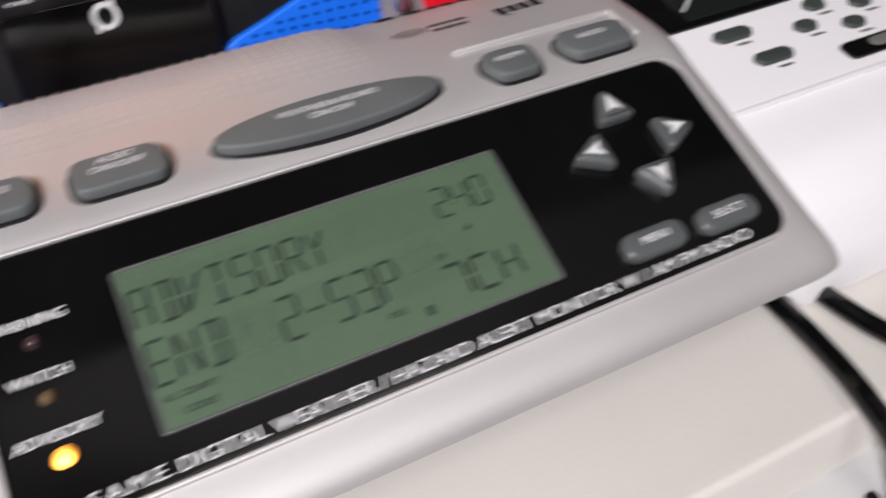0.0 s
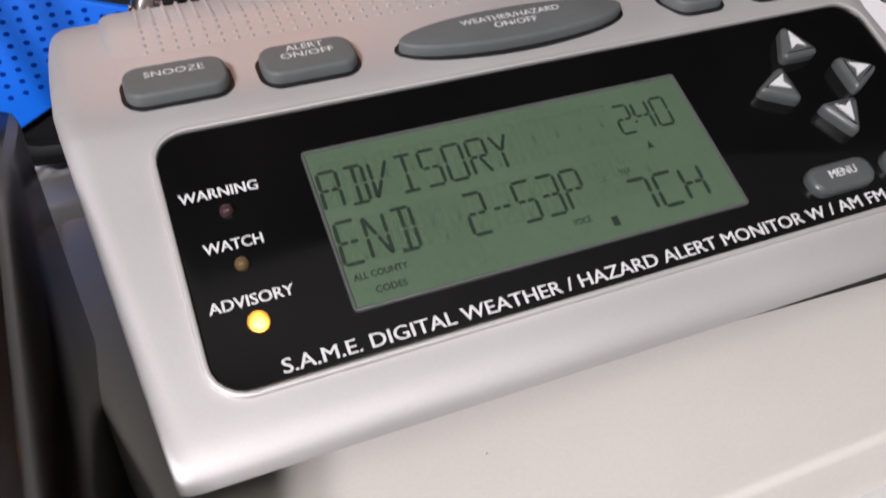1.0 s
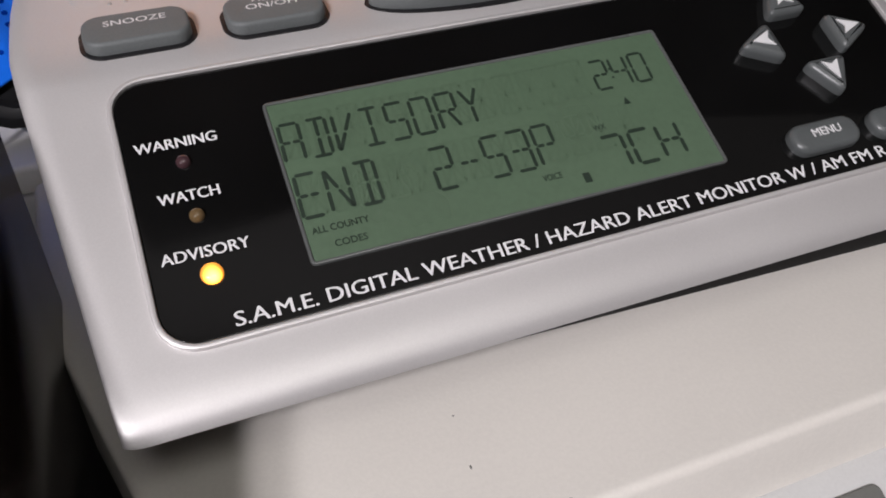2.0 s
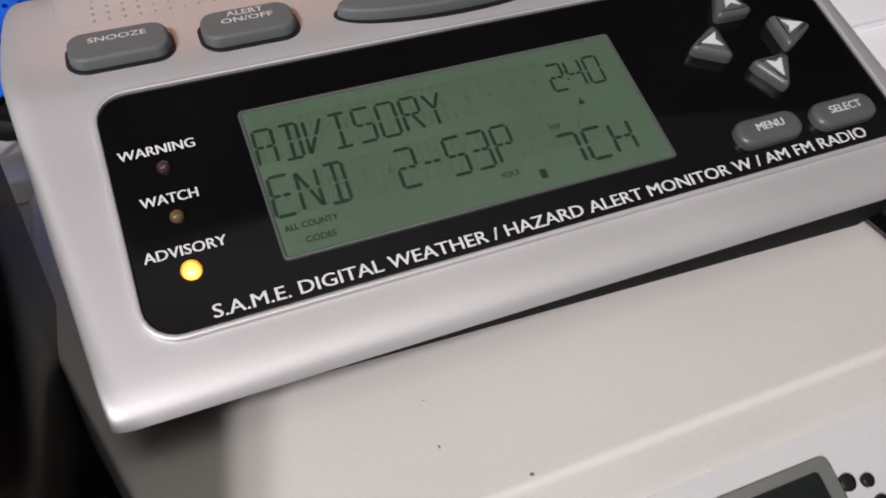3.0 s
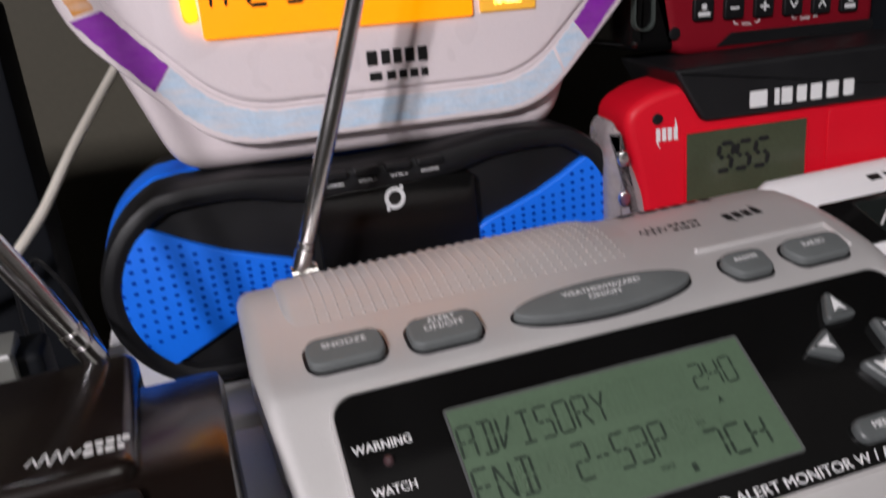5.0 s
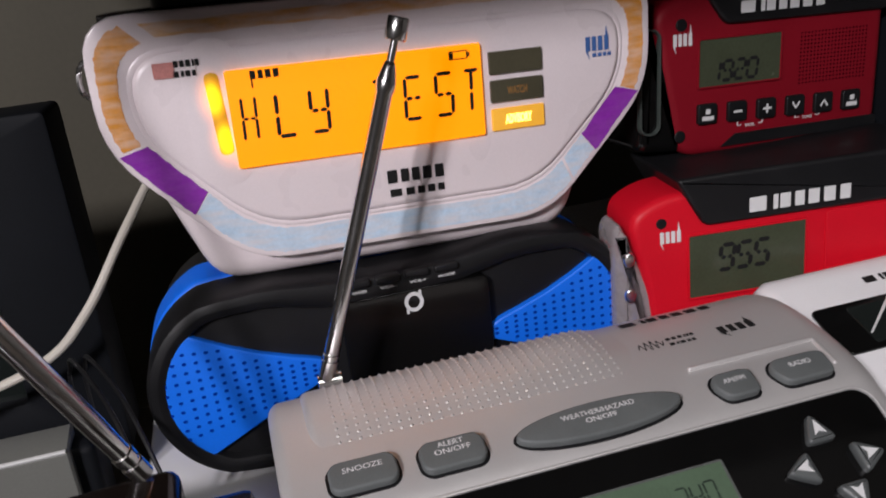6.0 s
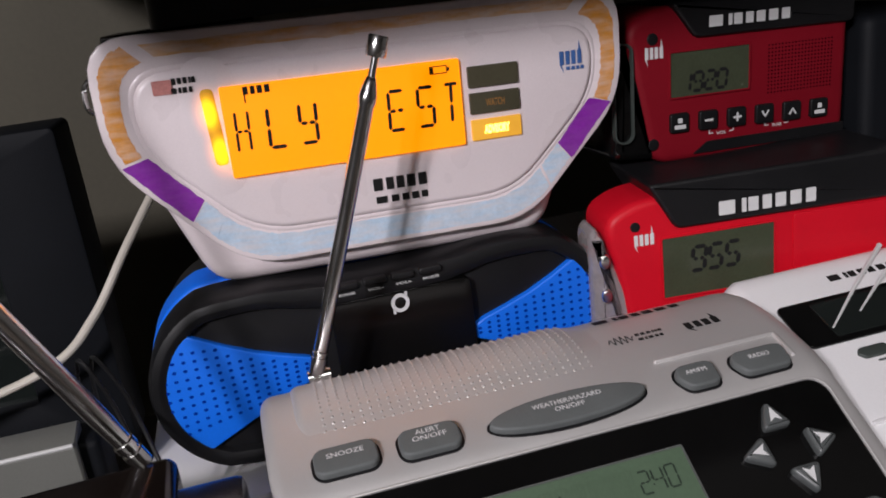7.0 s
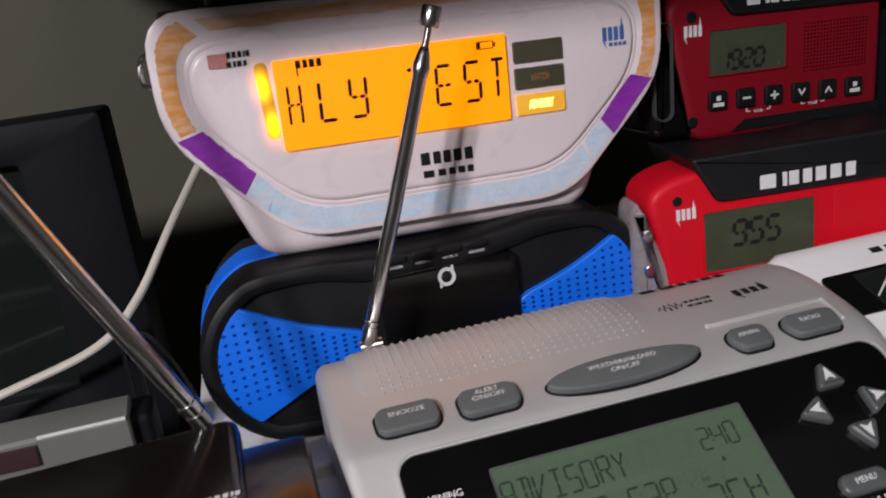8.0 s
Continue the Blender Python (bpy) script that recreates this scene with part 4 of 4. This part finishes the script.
def turn_thing(t, pivot, about_z, about_y):
    """Turns a thing with its parts about a point of its base."""
    c = Matrix.Translation(pivot)
    t.matrix_basis = c @ Matrix.Rotation(radians(about_z), 4, "Z") @ Matrix.Rotation(radians(about_y), 4, "Y") @ c.inverted() @ t.matrix_basis


def red_radios():
    t, F = crank_radio(0.1290, 0.0690, 0.2060, 0.8842, 0.9770, RED, "bright red crank radio with black upper band on white box", LENS,
                       (0.021, 0.9568), (0.0960, 0.1465, 0.9255, 0.9528), ("955", 0.1085, 0.1297, 0.9362, 0.9470), (0.1435, 0.9632, 0.0455, 0.0062), "red crank radios", 0.0075, 0.0055, 0.030)
    part("screw", slab(oval(0.0845, 0.9600, 0.0022, 0.0022, 14), F, 0.0006, 0.0003), BLACK, t)
    part("speaker_panel", slab(rrect(0.178, 0.935, 0.045, 0.040, 0.002, 3), F, 0.0008, 0.0004), RED, t)
    turn_thing(t, (0.0690, 0.1290, 0.8842), -8, 0)
    t.location.x -= 0.0045
    t, F = crank_radio(0.1530, 0.0900, 0.2050, 0.9782, 1.0480, SHADERED, "crank radio, red darkened for shade, six keys, stacked on another radio", BLACKGLOSS,
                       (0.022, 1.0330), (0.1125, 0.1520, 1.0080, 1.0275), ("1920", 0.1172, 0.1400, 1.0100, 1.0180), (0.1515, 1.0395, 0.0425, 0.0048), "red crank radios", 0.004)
    for sx, sz in ((0.1040, 1.0345), (0.1040, 0.9880)):
        part("screw", slab(oval(sx, sz, 0.0026, 0.0026, 14), F, 0.0006, 0.0003), BLACK, t)
    holes = bmesh.new()
    for r in range(14):
        for c in range(20):
            slab(oval(0.1625 + 0.00175 * c, 1.0045 + 0.00165 * r, 0.00042, 0.00042, 6), F, 0.00025, 0, 0.0001, holes)
    tagged(part("perforation", holes, HOLE, t, "square field of tiny dark loudspeaker holes"), kind="stuff")
    part("foot_recess", slab([(0.1240, 0.9812), (0.2040, 0.9812), (0.2040, 0.9862), (0.1310, 0.9862)], F, 0.0006, 0, 0.0), BLACK, t)
    for k in range(6):
        x = 0.1165 + 0.0146 * k
        z = 0.9965 - 0.0004 * k
        b = part("key", slab(rrect(x, z, 0.0092, 0.0088, 0.0012, 3), F, 0.0018, 0.0005), BLACK, t)
        if k == 1:
            part("key_sign", bars([(x, z, 0.0042, 0.0010)], F, 0.0018, 0.0001), PRINTWHITE, b)
        elif k == 2:
            part("key_sign", bars([(x, z, 0.0042, 0.0010), (x, z + 0.0012, 0.0010, 0.0016), (x, z - 0.0012, 0.0010, 0.0016)], F, 0.0018, 0.0001), PRINTWHITE, b)
        elif k in (3, 4):
            s = -1 if k == 3 else 1
            bm = slab([(x - 0.0021, z - s * 0.0012), (x - 0.0015, z - s * 0.0018), (x, z + s * 0.0004), (x, z + s * 0.0016)][::s], F, 0.0019, 0, 0.0018)
            slab([(x + 0.0021, z - s * 0.0012), (x + 0.0015, z - s * 0.0018), (x, z + s * 0.0004), (x, z + s * 0.0016)][::-s], F, 0.0019, 0, 0.0018, bm)
            part("key_sign", bm, PRINTWHITE, b)
        else:
            part("key_sign", bars([(x, z + 0.0011, 0.0022, 0.0022), (x, z - 0.0018, 0.0056, 0.0018)], F, 0.0018, 0.0001), PRINTWHITE, b)
    for cx, word in ((0.1384, "VOL"), (0.1676, "TUNE")):
        lettering(word, cx, 0.9892, 0.0052, 0.0014, F, PRINTWHITE, t, 0.0002)
        part("bracket", bars([(cx - 0.0062, 0.9902, 0.0005, 0.0016), (cx - 0.0052, 0.9895, 0.0020, 0.0004), (cx + 0.0062, 0.9902, 0.0005, 0.0016), (cx + 0.0052, 0.9895, 0.0020, 0.0004)], F, 0.0001, 0.0001), PRINTWHITE, t)
    turn_thing(t, (0.0900, 0.1530, 0.9782), 0, 2.0)


red_radios()


# ---- white desktop radio at the end of the row ----
def white_radio():
    t = thing("weather_radio", (0.19, 0.05, 0.868), "white desktop weather radio with grey oblong buttons, beside the silver radio", "radio")
    prof = [(-0.004, support_z(-0.004) + 0.0003), (0.112, support_z(0.112) + 0.0003), (0.114, 0.900), (0.112, 0.928), (0.107, 0.9345), (0.100, 0.9345), (0.0300, 0.9075), (0.0250, 0.9045), (0.012, 0.8990), (0.000, 0.8880), (-0.005, 0.8760)]
    x0, x1 = 0.1085, 0.285
    part("shell", loft_x(softened([p for p in prof], 0.003, 2), [(x0, 0.005), (x0 + 0.0015, 0.002), (x0 + 0.005, 0), (x1 - 0.005, 0), (x1, 0.005)]), WHITE, t, "smooth white plastic shell")
    sl = math.atan2(0.9345 - 0.9075, 0.07)
    M = frame_of((0, 0.03, 0.9075), (1, 0, 0), (0, math.cos(sl), math.sin(sl)))
    part("screen_panel", slab(rrect(0.1840, 0.0467, 0.134, 0.0235, 0.003, 4), M, 0.0010, 0.0004, -0.001), BLACKGLOSS, t, "glossy black screen panel")
    part("screen", slab(rrect(0.1850, 0.0467, 0.108, 0.0185, 0.001, 3), M, 0.0014, 0.0002), SCREEN, t, "dark greenish screen glass")
    brand(0.1665, 0.0680, 0.034, 0.0034, M, 0.0001, PRINTBLACK, t)
    h_ = 0.0052
    for xx, y, w in ((0.1395, 0.0275, 0.0148), (0.1440, 0.0145, 0.0148), (0.1635, 0.0222, 0.0092), (0.1740, 0.0298, 0.0092), (0.1792, 0.0178, 0.0092), (0.1895, 0.0255, 0.0092), (0.2050, 0.0280, 0.0092), (0.2080, 0.0200, 0.0092)):
        part("button", slab(softened([(xx - w / 2, y), (xx - w / 2 + 0.002, y - h_ / 2), (xx + w / 2 - 0.002, y - h_ / 2), (xx + w / 2, y), (xx + w / 2 - 0.002, y + h_ / 2), (xx - w / 2 + 0.002, y + h_ / 2)], 0.0008, 2), M, 0.0012, 0.0006), SLATE, t)
        part("printed_bar", bars([(xx + 0.001, y - 0.0045, 0.0050, 0.0010)], M, 0.0001, 0.0001), RUBBER, t)
    part("step", slab(rrect(0.200, -0.0012, 0.168, 0.0016, 0.0006, 2), M, 0.0008, 0.0005, -0.001), WHITE, t)
    part("lamp_strip", slab(rrect(0.2000, 0.0070, 0.070, 0.0070, 0.002, 3), M, 0.0010, 0.0004), BLACKGLOSS, t)
    part("window", slab(rrect(0.1830, 0.0072, 0.0160, 0.0040, 0.002, 3), M, 0.0014, 0.0003), GREYPLASTIC, t)
    # its aerial, folded along the top
    part("aerial", rod([(0.2030, 0.1165, 0.924), (0.2025, 0.1170, 0.955), (0.2005, 0.1180, 1.060)], [0.0030, 0.0029, 0.0029], 16), CHROME, t)
    # creases in the clear protective film over the screen; their glare is white rods
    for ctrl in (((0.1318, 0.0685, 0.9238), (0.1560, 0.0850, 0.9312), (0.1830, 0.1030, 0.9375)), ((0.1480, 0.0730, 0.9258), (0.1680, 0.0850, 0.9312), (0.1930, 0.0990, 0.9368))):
        part("film_crease_glare", rod(curve_points(ctrl, 4), [0.0004 + 0.0001 * k for k in range(9)], 8), PRINTWHITE, t, "crease in clear protective film, its glare put in as white")


white_radio()


def hanging_cables():
    for k in range(4):
        d = 0.0055 * k
        ctrl = [(-0.0930 + d * 0.2, 0.060, 0.7525), (-0.0925 + d * 0.3, 0.045, 0.810), (-0.0910 + d * 0.5, 0.010, 0.846 - d * 0.5), (-0.0835 + d * 0.2, -0.035, 0.848 - d), (-0.0780 - d * 0.6, -0.066, 0.815 - d), (-0.0770 - d, -0.082, 0.7535)]
        solid("hanging_cable", rod(curve_points(ctrl), 0.0024, 10), BLACK, "black cable hanging beside the cream case", "cable", group="cables beside the case")


hanging_cables()


def black_cable_loop():
    solid("cable", rod(curve_points([(0.108, 0.119, 0.8865), (0.113, 0.1185, 0.905), (0.121, 0.1175, 0.9185), (0.133, 0.1175, 0.9195), (0.141, 0.1175, 0.907), (0.144, 0.118, 0.8865)]), 0.0026, 10), BLACK,
          "loop of black cable behind the silver radio", "cable")


black_cable_loop()


# ---- black radio with the leaning aerial ----
def black_radio():
    t = thing("weather_radio", (-0.18, 0.01, 0.75), "glossy black desktop radio with a leaning chrome aerial", "radio")
    Z = 0.930
    prof = [(-0.078, 0.7505), (0.062, 0.7505), (0.062, 0.9285), (0.058, 0.9300), (0.018, 0.9297), (0.012, 0.9278), (-0.070, 0.8912), (-0.076, 0.8870), (-0.078, 0.8810)]
    part("body", loft_x(prof, [(-0.30, 0.003), (-0.297, 0), (-0.0962, 0), (-0.0944, 0.0006), (-0.0934, 0.003)]), BROWNBLACK, t, "glossy black plastic body")
    part("back_hump", slab(softened([(-0.30, 0.020), (-0.1125, 0.016), (-0.1145, 0.078), (-0.30, 0.066)], 0.006, 4), Matrix.Translation((0, 0, 0.7505)), Z + 0.0035 - 0.7505, 0.0035), BROWNBLACK, t)
    sl = radians(24)
    m = frame_of((0, 0.015, 0.929), (1, 0, 0), (0, math.cos(sl), math.sin(sl)))
    T2 = Matrix.Translation((0, 0, Z + 0.0035))
    part("wave_mark", wave_mark(-0.1300, 0.0262, 0.0110, 0.0060, T2, 0.0003), PRINTWHITE, t)
    part("printed_words", bars(word_bars(-0.1190, 0.0282, 0.0100, 0.0022, (1, 1, 1, .5, .9)) + word_bars(-0.1195, 0.0250, 0.0090, 0.0022, (1, .6, .9, .7)), T2, 0.0001, 0.0001), PRINTWHITE, t)
    for k in range(4):
        x = -0.1200 - 0.0175 * k
        b = part("button", slab(rrect(x, -0.0060, 0.0150, 0.0086, 0.002, 3), m, 0.0024, 0.0009, -0.001), BLACK, t)
        if k == 0:
            part("arrow", slab(arrow_head(x, -0.0056, 0.0042, 90), m, 0.00265, 0, 0.0024), PRINTWHITE, b)
    part("ridge", slab(rrect(-0.170, -0.0122, 0.1290, 0.0014, 0.0005, 2), m, 0.0008, 0.0005, -0.002), BROWNBLACK, t)
    part("ridge", slab(rrect(-0.1058, -0.0440, 0.0014, 0.0620, 0.0005, 2), m, 0.0008, 0.0005, -0.002), BROWNBLACK, t)
    part("dial", slab(oval(-0.1310, -0.0400, 0.0185, 0.0185, 40), m, 0.0030, 0.0016, -0.002), BLACK, t, "matt black round dial")
    b0 = Vector((-0.1262, 0.0745, 0.9375))
    tip = Vector((-0.190, 0.040, 1.100))
    ax = (tip - b0).normalized()
    prof = [(-0.004, .0034), (.002, .0036), (.0022, .0030), (.004, .0030), (.0042, .0036), (.007, .0036), (.0072, .0030), (.02, .0034), (.10, .0034), (.1001, .0040), (.104, .0038), (.18, .0030)]
    part("aerial", rod([b0 + ax * a for a, _ in prof], [r for _, r in prof], 20), CHROME, t, "chrome telescopic aerial")


black_radio()


# ---- dim things at the back ----
def back_things():
    t = thing("monitor", (-0.27, 0.27, 0.75), "dark switched-off monitor standing behind the radios", "monitor")
    F = front(0.255)
    part("frame", ring_slab(rrect(-0.308, 0.939, 0.300, 0.176, 0.003, 3), rrect(-0.320, 0.948, 0.240, 0.118, 0.002, 3), F, 0.010, 0.002, -0.030), MONITOR, t)
    part("screen", slab(rrect(-0.318, 0.948, 0.246, 0.126, 0.001, 2), F, 0.002, 0, -0.02), SCREEN, t)
    part("foot", box(-0.40, -0.20, 0.245, 0.330, 0.7505, 0.856, 0.004), MONITOR, t)
    t = thing("power_strip", (-0.2, 0.15, 0.75), "dark upright power strip with worn grey front behind black radio", "power strip")
    part("body", box(-0.275, -0.1525, 0.1440, 0.1660, 0.7505, 0.9115, 0.003), MONITOR, t)
    prof = [(0.1388, 0.760), (0.1438, 0.760), (0.1438, 0.9118), (0.1555, 0.9118), (0.1555, 0.9168), (0.1545, 0.9172), (0.1400, 0.9142), (0.1388, 0.9128)]
    part("cover", loft_x(prof, [(-0.2600, 0.001), (-0.2592, 0), (-0.1610, 0), (-0.1602, 0.001)]), GREYPLASTIC, t, "worn grey plastic cover")
    part("cover_edge", rod([(-0.1945, 0.1393, 0.9140), (-0.1612, 0.1393, 0.9140)], 0.0009, 8), DIMWHITE, t, "pale line along the top front edge")
    part("lamp_window", box(-0.2350, -0.1955, 0.1372, 0.1386, 0.9035, 0.9120, 0.0005), LEDRED, t, "unlit dark red lamp window")
    t = thing("speaker_box", (0.235, 0.2, 0.884), "dark grey box beside the red radios", "box")
    part("body", box(0.214, 0.275, 0.150, 0.230, 0.8842, 1.030, 0.006), MONITOR, t)
    part("pale_edge", box(0.2075, 0.2135, 0.160, 0.225, 0.8842, 0.975, 0.002), GREYPLASTIC, t)
    solid("white_cable", rod(curve_points([(-0.36, 0.30, 0.7525), (-0.30, 0.190, 0.880), (-0.245, 0.215, 0.9005), (-0.185, 0.222, 0.916), (-0.160, 0.228, 0.935), (-0.138, 0.245, 0.965), (-0.1105, 0.28, 1.000), (-0.080, 0.26, 1.040), (-0.060, 0.206, 1.045)]), 0.0022, 10), CABLEWHITE,
          "white power cable hanging behind the receivers", "cable")
    for dx in (0, 0.006):
        solid("thin_cable", rod(curve_points([(-0.163 - dx, 0.2000, 0.752), (-0.161 - dx, 0.196, 0.900), (-0.158 - dx, 0.190, 0.925), (-0.150 - dx, 0.165, 0.938), (-0.137 - dx, 0.138, 0.931), (-0.127 - dx, 0.114, 0.913), (-0.1205 - dx, 0.102, 0.890), (-0.1195 - dx, 0.098, 0.84), (-0.1195 - dx, 0.098, 0.752)]), 0.0009, 8), BLACK,
              "thin black wire behind the black radio", "cable", group="thin wires")


back_things()
